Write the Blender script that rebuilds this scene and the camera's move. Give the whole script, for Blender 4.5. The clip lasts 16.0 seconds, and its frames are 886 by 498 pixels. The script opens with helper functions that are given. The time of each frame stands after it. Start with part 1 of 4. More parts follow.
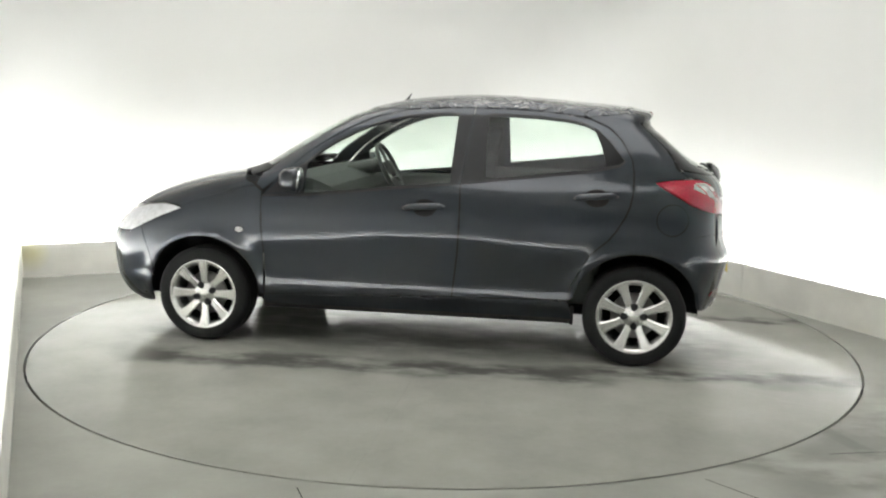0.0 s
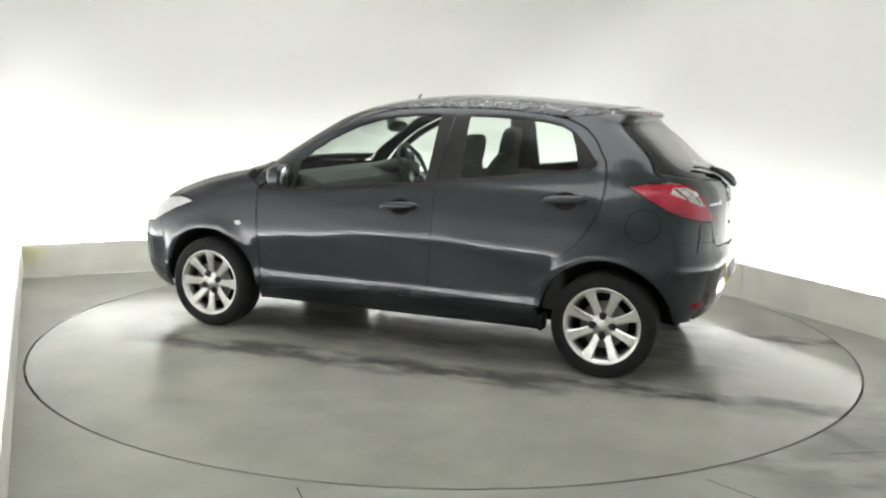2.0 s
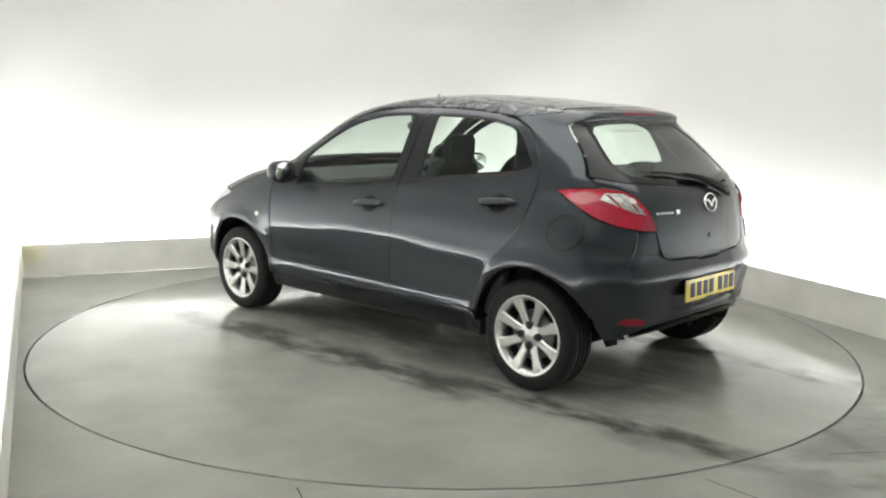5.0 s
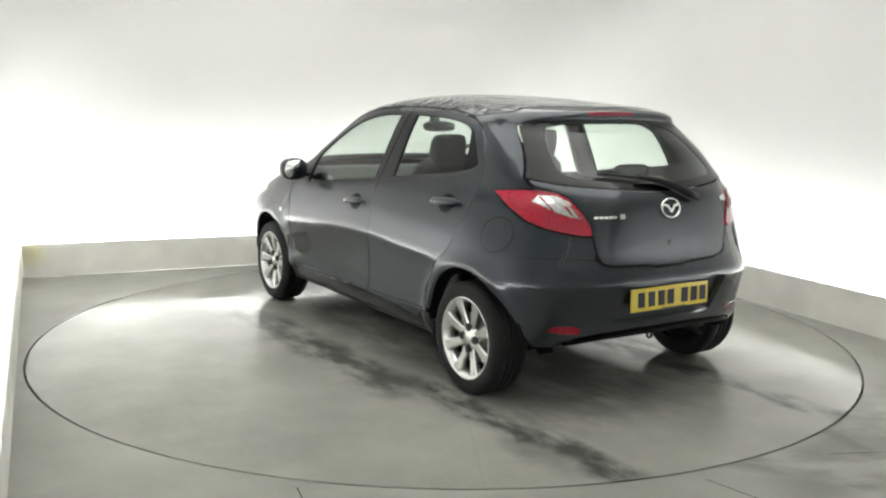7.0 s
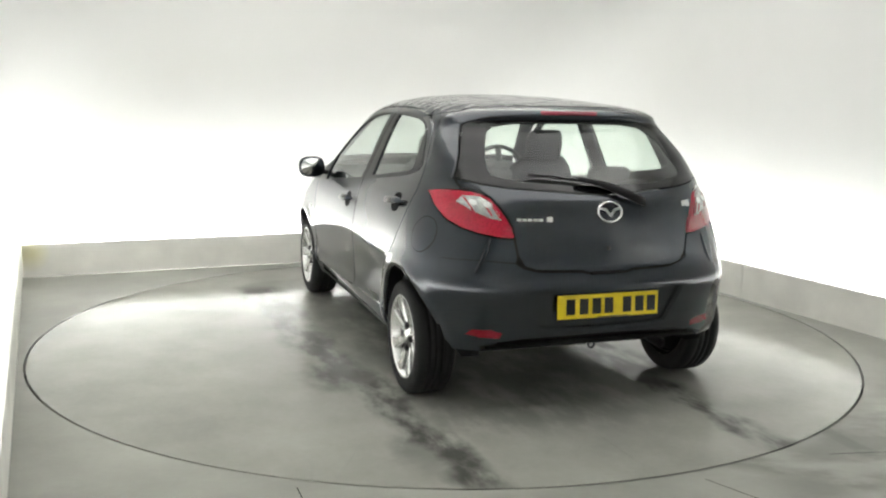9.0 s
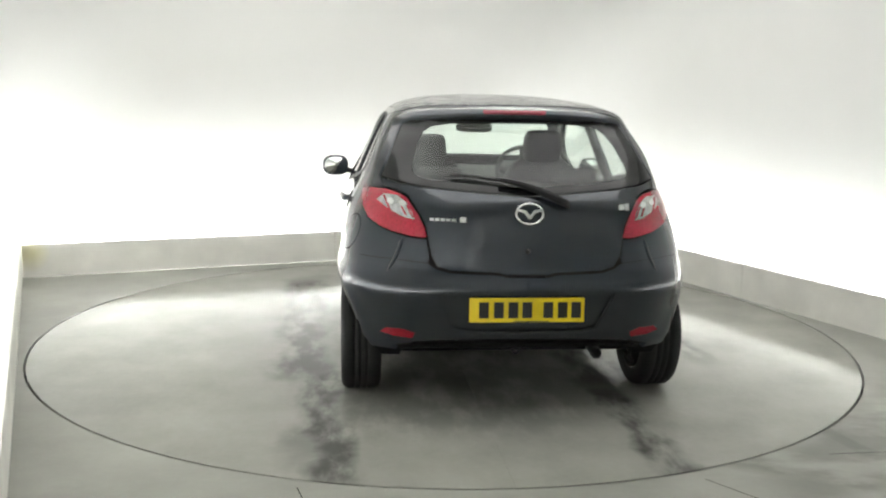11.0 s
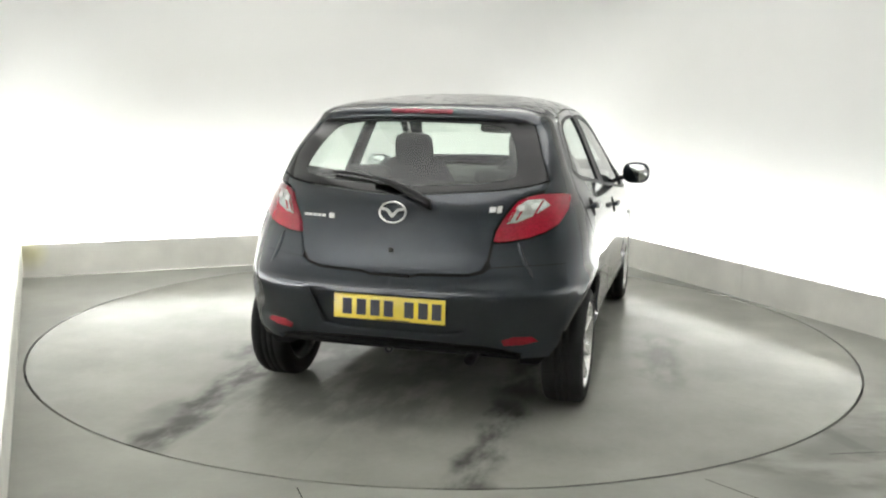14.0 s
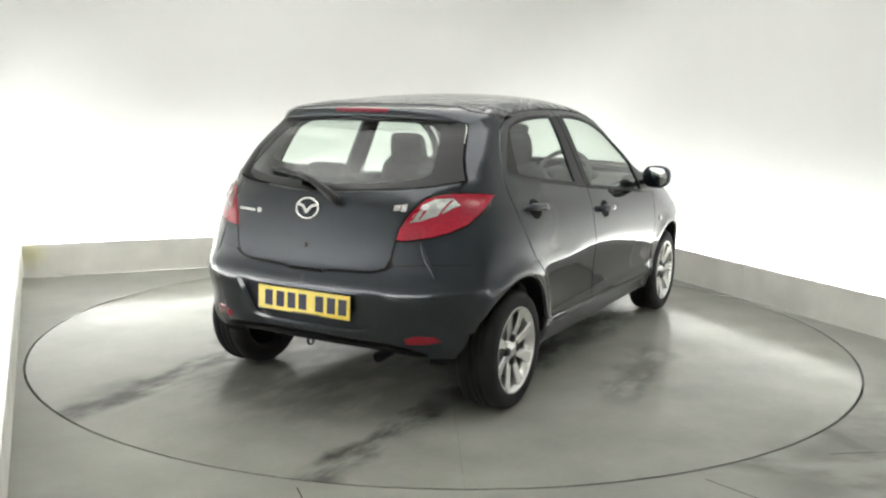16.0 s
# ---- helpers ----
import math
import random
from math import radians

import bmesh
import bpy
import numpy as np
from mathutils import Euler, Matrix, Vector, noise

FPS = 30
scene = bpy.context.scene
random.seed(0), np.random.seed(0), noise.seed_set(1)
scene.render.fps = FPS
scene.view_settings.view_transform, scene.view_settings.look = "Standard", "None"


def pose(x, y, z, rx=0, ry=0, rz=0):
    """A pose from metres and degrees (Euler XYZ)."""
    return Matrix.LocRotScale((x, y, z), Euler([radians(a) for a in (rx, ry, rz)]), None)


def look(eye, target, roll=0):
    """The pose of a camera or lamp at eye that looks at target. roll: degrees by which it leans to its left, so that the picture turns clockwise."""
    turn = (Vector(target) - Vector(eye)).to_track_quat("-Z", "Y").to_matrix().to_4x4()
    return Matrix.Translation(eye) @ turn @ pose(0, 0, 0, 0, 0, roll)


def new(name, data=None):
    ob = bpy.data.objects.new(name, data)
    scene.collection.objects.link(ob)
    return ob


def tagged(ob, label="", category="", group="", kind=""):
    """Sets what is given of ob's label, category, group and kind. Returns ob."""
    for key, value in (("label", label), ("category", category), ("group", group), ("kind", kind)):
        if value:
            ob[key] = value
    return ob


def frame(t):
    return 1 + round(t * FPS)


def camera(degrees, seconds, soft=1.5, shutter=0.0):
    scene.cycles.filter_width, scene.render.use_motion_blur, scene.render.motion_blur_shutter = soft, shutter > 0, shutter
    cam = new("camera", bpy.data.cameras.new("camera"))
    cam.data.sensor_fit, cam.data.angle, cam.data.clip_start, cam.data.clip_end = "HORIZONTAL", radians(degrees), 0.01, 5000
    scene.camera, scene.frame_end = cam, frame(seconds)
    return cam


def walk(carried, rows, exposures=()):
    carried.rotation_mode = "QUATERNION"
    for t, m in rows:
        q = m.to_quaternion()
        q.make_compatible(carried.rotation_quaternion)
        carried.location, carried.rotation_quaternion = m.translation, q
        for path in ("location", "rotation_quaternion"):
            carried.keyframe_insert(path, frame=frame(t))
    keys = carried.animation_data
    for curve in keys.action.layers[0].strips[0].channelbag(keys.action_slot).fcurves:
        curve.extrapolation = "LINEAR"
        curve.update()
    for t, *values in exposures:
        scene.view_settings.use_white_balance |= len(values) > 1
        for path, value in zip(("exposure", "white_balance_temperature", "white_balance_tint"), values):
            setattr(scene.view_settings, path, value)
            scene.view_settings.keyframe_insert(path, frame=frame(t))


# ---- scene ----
import itertools
from mathutils.geometry import delaunay_2d_cdt

# ---- camera: fixed high on the booth's side wall ----
EYE = (0.0, -5.609, 1.418)
PAN, TILT, ROLL = radians(-0.154), radians(-9.175), 0.988
AIM = (EYE[0] + math.sin(PAN) * math.cos(TILT), EYE[1] + math.cos(PAN) * math.cos(TILT), EYE[2] + math.sin(TILT))
cam = camera(52.26, 16.0, soft=2.2)
walk(cam, [(0, look(EYE, AIM, ROLL)), (16, look(EYE, AIM, ROLL))])

# the turntable's angle in degrees over the clip
TURN = [(0, 170.62), (1.5, 160.55), (3, 150.45), (4, 143.56), (6.5, 126.29), (8, 116.12), (9, 109.4), (11.5, 92.2),
        (13, 81.85), (14.5, 71.41), (16, 61.06)]
CAR_X, CAR_Y = 0.094, -0.203          # where the car stands on the table
TABLE_R = 2.434
ROOM_TURN = 24.3                      # the booth's axes against the world's
HALF, BACK, FRONT = 2.47, 2.60, -6.2  # plinth faces in the booth's axes
PLINTH_H, GAP, ROOM_H = 0.265, 0.24, 3.1
ROOM = pose(0, 0, 0, 0, 0, ROOM_TURN)

# ---- world, lights ----
world = bpy.data.worlds.new("world")
world.use_nodes = True
world.node_tree.nodes["Background"].inputs[0].default_value = (0.8, 0.82, 0.8, 1)
world.node_tree.nodes["Background"].inputs[1].default_value = 0.05
scene.world = world
scene.view_settings.exposure = 0.0


def area_lamp(name, m, sx, sy, watts, colour=(1, 0.985, 0.95)):
    d = bpy.data.lights.new(name, "AREA")
    d.shape, d.size, d.size_y, d.energy, d.color = "RECTANGLE", sx, sy, watts, colour
    ob = new(name, d)
    ob.matrix_world = m
    return ob


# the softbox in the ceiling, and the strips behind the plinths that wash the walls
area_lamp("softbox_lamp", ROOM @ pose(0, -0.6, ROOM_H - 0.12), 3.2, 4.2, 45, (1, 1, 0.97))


# ---- materials ----
def mat(name, colour, rough=0.5, metal=0.0, coat=0.0, vary=0.0, scale=8.0, bump=0.0, bscale=60.0, emit=0.0, spec=0.5, coords="Object"):
    m = bpy.data.materials.new(name)
    m.use_nodes = True
    nt = m.node_tree
    b = nt.nodes["Principled BSDF"]
    b.inputs["Base Color"].default_value = (*colour, 1)
    b.inputs["Roughness"].default_value = rough
    b.inputs["Metallic"].default_value = metal
    b.inputs["Coat Weight"].default_value = coat
    b.inputs["Coat Roughness"].default_value = 0.015
    b.inputs["Specular IOR Level"].default_value = spec
    if coat and metal:
        b.inputs["Coat IOR"].default_value = 1.58
        b.inputs["Specular Tint"].default_value = (0.3, 0.3, 0.32, 1)
    tc = nt.nodes.new("ShaderNodeTexCoord")
    if vary:
        n = nt.nodes.new("ShaderNodeTexNoise")
        n.inputs["Scale"].default_value, n.inputs["Detail"].default_value = scale, 6
        r = nt.nodes.new("ShaderNodeMapRange")
        r.inputs["From Min"].default_value, r.inputs["From Max"].default_value = 0.25, 0.75
        r.inputs["To Min"].default_value, r.inputs["To Max"].default_value = 1 - vary, 1 + vary
        h = nt.nodes.new("ShaderNodeHueSaturation")
        h.inputs["Color"].default_value = (*colour, 1)
        nt.links.new(tc.outputs[coords], n.inputs["Vector"])
        nt.links.new(n.outputs["Fac"], r.inputs["Value"])
        nt.links.new(r.outputs["Result"], h.inputs["Value"])
        nt.links.new(h.outputs["Color"], b.inputs["Base Color"])
    if bump:
        n = nt.nodes.new("ShaderNodeTexNoise")
        n.inputs["Scale"].default_value, n.inputs["Detail"].default_value = bscale, 4
        k = nt.nodes.new("ShaderNodeBump")
        k.inputs["Strength"].default_value, k.inputs["Distance"].default_value = bump, 0.01
        nt.links.new(tc.outputs[coords], n.inputs["Vector"])
        nt.links.new(n.outputs["Fac"], k.inputs["Height"])
        nt.links.new(k.outputs["Normal"], b.inputs["Normal"])
        if coat:
            nt.links.new(k.outputs["Normal"], b.inputs["Coat Normal"])
    if emit:
        b.inputs["Emission Color"].default_value = (*colour, 1)
        b.inputs["Emission Strength"].default_value = emit
    return m


M_WALL = mat("wall_paint", (0.80, 0.80, 0.785), 0.85, vary=0.02, scale=1.2, bump=0.05, bscale=90)
M_PLINTH = mat("plinth_paint", (0.78, 0.77, 0.72), 0.75, vary=0.11, scale=3.5, bump=0.10, bscale=40)
nt_ = M_PLINTH.node_tree
hue_ = next(n for n in nt_.nodes if n.type == "HUE_SAT")
dist_, tc_ = nt_.nodes.new("ShaderNodeVectorMath"), next(n for n in nt_.nodes if n.type == "TEX_COORD")
dist_.operation, dist_.inputs[1].default_value = "DISTANCE", (0.06, 0.0, 0.20)
map_, mix_ = nt_.nodes.new("ShaderNodeMapRange"), nt_.nodes.new("ShaderNodeMixRGB")
map_.inputs["From Min"].default_value, map_.inputs["From Max"].default_value = 0.03, 0.16
map_.inputs["To Min"].default_value, map_.inputs["To Max"].default_value = 0.55, 0.0
mix_.inputs[2].default_value = (0.72, 0.68, 0.30, 1)
nt_.links.new(tc_.outputs["Object"], dist_.inputs[0])
nt_.links.new(dist_.outputs["Value"], map_.inputs["Value"])
nt_.links.new(map_.outputs["Result"], mix_.inputs[0])
nt_.links.new(hue_.outputs["Color"], mix_.inputs[1])
nt_.links.new(mix_.outputs["Color"], nt_.nodes["Principled BSDF"].inputs["Base Color"])
M_CEIL = mat("ceiling_paint", (0.8, 0.8, 0.78), 0.9)
M_LED = mat("led_strip", (0.985, 1.0, 0.995), 0.5, emit=40.0)
M_LED_SIDE = mat("led_strip_dimmer", (0.985, 1.0, 0.995), 0.5, emit=28.0)
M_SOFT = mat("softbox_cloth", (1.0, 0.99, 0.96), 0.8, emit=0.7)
M_PAINT = mat("dark_grey_metallic_paint", (0.022, 0.0265, 0.0345), 0.30, metal=0.85, spec=0.3, coat=1.0, vary=0.05, scale=900)
M_ROOF = mat("wet_dark_grey_paint", (0.022, 0.0265, 0.0345), 0.30, metal=0.85, spec=0.3, coat=1.0, vary=0.05, scale=900, bump=1.0, bscale=9)
# standing water on the roof: flat beads and runs with steep rims
nt_ = M_ROOF.node_tree
bump_, noise_ = next(n for n in nt_.nodes if n.type == "BUMP"), [n for n in nt_.nodes if n.type == "TEX_NOISE"][-1]
noise_.inputs["Detail"].default_value, noise_.inputs["Distortion"].default_value = 3, 1.2
bead_ = nt_.nodes.new("ShaderNodeMapRange")
bead_.interpolation_type = "SMOOTHSTEP"
bead_.inputs["From Min"].default_value, bead_.inputs["From Max"].default_value = 0.44, 0.60
bump_.inputs["Distance"].default_value = 0.010
nt_.links.new(noise_.outputs["Fac"], bead_.inputs["Value"])
nt_.links.new(bead_.outputs["Result"], bump_.inputs["Height"])
M_RUBBER = mat("tyre_rubber", (0.010, 0.010, 0.010), 0.8, spec=0.3, vary=0.25, scale=12, bump=0.2, bscale=150)
M_BLACK = mat("black_plastic", (0.010, 0.010, 0.011), 0.42, vary=0.1, scale=30, spec=0.3)
M_DARK = mat("underseal_black", (0.008, 0.008, 0.009), 0.9, vary=0.2, scale=20, spec=0.12)
M_ALLOY = mat("silver_alloy", (0.66, 0.66, 0.65), 0.26, metal=0.9, vary=0.06, scale=20)


def floor_material(name, base, bands=(), pools=(), rough=(0.16, 0.40)):
    """Grey sealed concrete. bands: dark, damp tyre marks and the car's shade put into the colour (x from, x to, y at 0,
    slope, half width, strength); pools: (x, y, rx, ry) where water stands.
    """
    m = bpy.data.materials.new(name)
    m.use_nodes = True
    nt = m.node_tree
    link = nt.links.new
    b = nt.nodes["Principled BSDF"]
    tc = nt.nodes.new("ShaderNodeTexCoord")

    def calc(op, *args, clamp=False):
        n = nt.nodes.new("ShaderNodeMath")
        n.operation, n.use_clamp = op, clamp
        for k, v in enumerate(args):
            if isinstance(v, (int, float)):
                n.inputs[k].default_value = v
            else:
                link(v, n.inputs[k])
        return n.outputs[0]

    def noise_at(scale, detail=6, rough_=0.6, stretch=None):
        n = nt.nodes.new("ShaderNodeTexNoise")
        n.inputs["Scale"].default_value, n.inputs["Detail"].default_value, n.inputs["Roughness"].default_value = scale, detail, rough_
        if stretch:
            mp = nt.nodes.new("ShaderNodeMapping")
            mp.inputs["Scale"].default_value = stretch
            link(tc.outputs["Object"], mp.inputs["Vector"])
            link(mp.outputs["Vector"], n.inputs["Vector"])
        else:
            link(tc.outputs["Object"], n.inputs["Vector"])
        return n.outputs["Fac"]

    def step(v, lo, hi):
        n = nt.nodes.new("ShaderNodeMapRange")
        n.interpolation_type = "SMOOTHSTEP"
        n.inputs["From Min"].default_value, n.inputs["From Max"].default_value = lo, hi
        link(v, n.inputs["Value"])
        return n.outputs["Result"]

    sep = nt.nodes.new("ShaderNodeSeparateXYZ")
    link(tc.outputs["Object"], sep.inputs[0])
    X, Y = sep.outputs[0], sep.outputs[1]
    big, mid, fine = noise_at(0.8, 3, 0.5), noise_at(2.6, 4, 0.5), noise_at(30, 3)
    shade = calc("ADD", calc("MULTIPLY_ADD", big, 0.30, 0.70), calc("MULTIPLY_ADD", mid, 0.44, -0.22))
    shade = calc("ADD", shade, calc("MULTIPLY_ADD", fine, 0.10, -0.05))
    wet_shade = None
    for x0, x1, y0, slope, w, power in bands:
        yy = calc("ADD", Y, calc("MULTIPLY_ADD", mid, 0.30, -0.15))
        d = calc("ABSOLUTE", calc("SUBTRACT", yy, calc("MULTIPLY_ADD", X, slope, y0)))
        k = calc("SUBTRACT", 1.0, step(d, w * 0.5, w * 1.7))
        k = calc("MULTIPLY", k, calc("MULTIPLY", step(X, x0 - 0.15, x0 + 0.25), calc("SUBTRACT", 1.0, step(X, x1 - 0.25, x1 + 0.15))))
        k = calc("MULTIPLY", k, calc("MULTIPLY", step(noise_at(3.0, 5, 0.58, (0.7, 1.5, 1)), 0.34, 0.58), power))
        wet_shade = k if wet_shade is None else calc("MAXIMUM", wet_shade, k)
    pool = None
    for px, py, rx, ry in pools:
        dx, dy = calc("DIVIDE", calc("SUBTRACT", X, px), rx), calc("DIVIDE", calc("SUBTRACT", Y, py), ry)
        d = calc("ADD", calc("SQRT", calc("ADD", calc("MULTIPLY", dx, dx), calc("MULTIPLY", dy, dy))), calc("MULTIPLY_ADD", mid, 2.0, -1.0))
        k = calc("SUBTRACT", 1.0, step(d, 0.35, 0.95))
        pool = k if pool is None else calc("MAXIMUM", pool, k)
    r = nt.nodes.new("ShaderNodeMapRange")
    r.inputs["From Min"].default_value, r.inputs["From Max"].default_value = 0.36, 0.64
    r.inputs["To Min"].default_value, r.inputs["To Max"].default_value = rough
    link(big, r.inputs["Value"])
    ro = r.outputs["Result"]
    if wet_shade is not None:
        shade = calc("MULTIPLY", shade, calc("MULTIPLY_ADD", wet_shade, -0.76, 1.0))
        if pools:
            ro = calc("MULTIPLY", ro, calc("MULTIPLY_ADD", wet_shade, -0.30, 1.0))
    if pool is not None:
        shade = calc("MULTIPLY", shade, calc("MULTIPLY_ADD", pool, -0.06, 1.0))
        ro = calc("MULTIPLY", ro, calc("MULTIPLY_ADD", pool, -0.66, 1.0))
    hue = nt.nodes.new("ShaderNodeHueSaturation")
    hue.inputs["Color"].default_value = (*base, 1)
    link(shade, hue.inputs["Value"])
    link(hue.outputs["Color"], b.inputs["Base Color"])
    link(ro, b.inputs["Roughness"])
    b.inputs["Specular IOR Level"].default_value = 0.08
    bump = nt.nodes.new("ShaderNodeBump")
    bump.inputs["Strength"].default_value, bump.inputs["Distance"].default_value = 0.035, 0.01
    link(mid, bump.inputs["Height"])
    link(bump.outputs["Normal"], b.inputs["Normal"])
    return m


M_FLOOR = floor_material("sealed_concrete", (0.330, 0.332, 0.300), bands=((1.60, 1.95, 2.55, -2.53, 0.16, 0.75), (1.2, 2.3, -3.85, 1.1, 0.22, 0.45), (1.0, 2.2, -1.55, -0.45, 0.10, 0.5)), rough=(0.32, 0.45))
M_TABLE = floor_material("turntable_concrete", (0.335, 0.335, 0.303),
                         bands=((-2.45, -0.8, 0.83, 0.085, 0.088, 1.0), (-1.1, 1.6, 0.88, 0.04, 0.13, 0.85), (-2.45, -1.2, -0.66, 0.03, 0.075, 0.95), (-1.3, 1.3, -0.74, 0.0, 0.15, 0.70),
                                 # last row: broad damp band, darkened further to paint in the car's shade
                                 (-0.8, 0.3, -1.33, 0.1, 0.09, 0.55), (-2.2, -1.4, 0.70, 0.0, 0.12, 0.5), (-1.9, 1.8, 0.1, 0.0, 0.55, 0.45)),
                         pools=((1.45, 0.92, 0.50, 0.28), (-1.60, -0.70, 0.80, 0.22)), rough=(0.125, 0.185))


# ---- mesh helpers ----
def part(name, bm, material, parent=None, label="", smooth=True):
    me = bpy.data.meshes.new(name)
    bm.to_mesh(me)
    bm.free()
    for p in me.polygons:
        p.use_smooth = smooth
    me.materials.append(material)
    ob = new(name, me)
    if parent:
        ob.parent = parent
    if label:
        tagged(ob, label)
    return ob


def raw(name, verts, faces, material, parent=None, label="", smooth=True):
    me = bpy.data.meshes.new(name)
    me.from_pydata([tuple(v) for v in verts], [], faces)
    for p in me.polygons:
        p.use_smooth = smooth
    me.materials.append(material)
    ob = new(name, me)
    if parent:
        ob.parent = parent
    if label:
        tagged(ob, label)
    return ob


def box(bm, lo, hi, bevel=0.0, m=None):
    c = [(a + b) / 2 for a, b in zip(lo, hi)]
    r = bmesh.ops.create_cube(bm, size=1, matrix=Matrix.Translation(c) @ Matrix.Diagonal((hi[0] - lo[0], hi[1] - lo[1], hi[2] - lo[2], 1)))
    if bevel:
        es = list({e for v in r["verts"] for e in v.link_edges})
        bmesh.ops.bevel(bm, geom=es, offset=bevel, segments=2, affect="EDGES", profile=0.5)
    if m is not None:
        bmesh.ops.transform(bm, matrix=m, verts=[v for v in bm.verts if v.is_valid])
    return bm


def lathe(profile, n=48, axis="y"):
    """Verts and faces of a profile of (radius, along) turned round an axis."""
    vs, fs = [], []
    for i in range(n):
        a = 2 * math.pi * i / n
        for r, h in profile:
            p = (r * math.cos(a), h, r * math.sin(a)) if axis == "y" else (r * math.cos(a), r * math.sin(a), h)
            vs.append(p)
    k = len(profile)
    for i in range(n):
        for j in range(k - 1):
            a, b = i * k + j, ((i + 1) % n) * k + j
            fs.append((a, a + 1, b + 1, b))
    return vs, fs


# ---- the booth ----
def arc_pts(cx, cy, r, a0, a1, n=10):
    return [(cx + r * math.cos(radians(a0 + (a1 - a0) * i / n)), cy + r * math.sin(radians(a0 + (a1 - a0) * i / n))) for i in range(n + 1)]


def extrude_strip(outline, z0, z1, thick, bevel_top=0.0):
    """A standing strip along an open outline, with thickness to its outer side (to the left of its run)."""
    bm = bmesh.new()
    n = len(outline)
    rows = []
    for i, (x, y) in enumerate(outline):
        a = Vector(outline[max(i - 1, 0)])
        b = Vector(outline[min(i + 1, n - 1)])
        d = (b - a).normalized()
        nrm = Vector((-d.y, d.x)) * thick
        rows.append([bm.verts.new(p) for p in ((x, y, z0), (x, y, z1), (x + nrm.x, y + nrm.y, z1), (x + nrm.x, y + nrm.y, z0))])
    for i in range(n - 1):
        for j in range(4):
            bm.faces.new((rows[i][j], rows[i + 1][j], rows[i + 1][(j + 1) % 4], rows[i][(j + 1) % 4]))
    bm.faces.new(rows[0][::-1])
    bm.faces.new(rows[-1])
    bmesh.ops.recalc_face_normals(bm, faces=bm.faces)
    return bm


def structure(ob, label, category):
    ob.matrix_world = ROOM
    return tagged(ob, label, category, kind="structure")


def build_booth():
    W = HALF + GAP
    B = BACK + GAP
    rad = 0.7
    wall_line = [(W, FRONT), (W, B - rad)] + arc_pts(W - rad, B - rad, rad, 0, 90)[1:] + [(-W + rad, B)] + \
        arc_pts(-W + rad, B - rad, rad, 90, 180)[1:] + [(-W, FRONT)]
    wall_line = wall_line[::-1]
    structure(part("wall_back", extrude_strip(wall_line, 0.0, ROOM_H, 0.08), M_WALL),
              "matt white curved booth wall, washed by light from below", "wall")
    structure(part("wall_front", extrude_strip([(-W, FRONT), (W, FRONT)][::-1], 0.0, ROOM_H, 0.08), M_WALL),
              "plain white booth wall", "wall")
    bm = bmesh.new()
    box(bm, (-W - 0.1, FRONT - 0.1, ROOM_H), (W + 0.1, B + 0.1, ROOM_H + 0.08))
    structure(part("ceiling", bm, M_CEIL, smooth=False), "plain white booth ceiling", "ceiling")
    # plinths: thin boards standing off the walls
    t = 0.022
    for name, a, b in (("plinth_left", (-HALF, FRONT + 0.02), (-HALF, BACK)), ("plinth_back", (-HALF, BACK), (HALF, BACK)),
                       ("plinth_right", (HALF, BACK), (HALF, FRONT + 0.02))):
        a, b = Vector(a), Vector(b)
        d = (b - a).normalized()
        nrm = Vector((-d.y, d.x))
        bm = bmesh.new()
        L = (b - a).length
        ang = math.degrees(math.atan2(d.y, d.x))
        ob = structure(new(name), "low off-white painted boards in front of the wall lights", "plinth")
        ob.matrix_world = ROOM @ pose(a.x, a.y, 0, 0, 0, ang)
        x = 0.0
        while x < L - 0.01:
            x1 = min(x + 2.55, L)
            bm2 = bmesh.new()
            box(bm2, (x + 0.001, 0, 0.004), (x1 - 0.001, t, PLINTH_H), 0.004)
            part("board", bm2, M_PLINTH, ob, smooth=False)
            x = x1
        bm.free()
        # light strip behind it
        bm = bmesh.new()
        box(bm, (0.1, t + 0.06, 0.10), (L - 0.1, t + 0.12, 0.13), 0.008)
        s = part("light_strip", bm, M_LED_SIDE if name == "plinth_right" else M_LED, smooth=False)
        s.matrix_world = ob.matrix_world
        tagged(s, "glowing white strip light behind the low board", "strip light", "strip lights round the booth")
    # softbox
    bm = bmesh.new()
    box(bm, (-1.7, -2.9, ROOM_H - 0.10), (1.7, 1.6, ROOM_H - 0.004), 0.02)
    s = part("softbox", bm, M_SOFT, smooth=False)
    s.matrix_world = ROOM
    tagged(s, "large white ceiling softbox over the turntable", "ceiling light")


def ring_face(r0, r1, z, n=160):
    vs, fs = [], []
    for i in range(n):
        a = 2 * math.pi * i / n
        vs += [(r0 * math.cos(a), r0 * math.sin(a), z), (r1 * math.cos(a), r1 * math.sin(a), z)]
    for i in range(n):
        j = (i + 1) % n
        fs.append((2 * i, 2 * i + 1, 2 * j + 1, 2 * j))
    return vs, fs


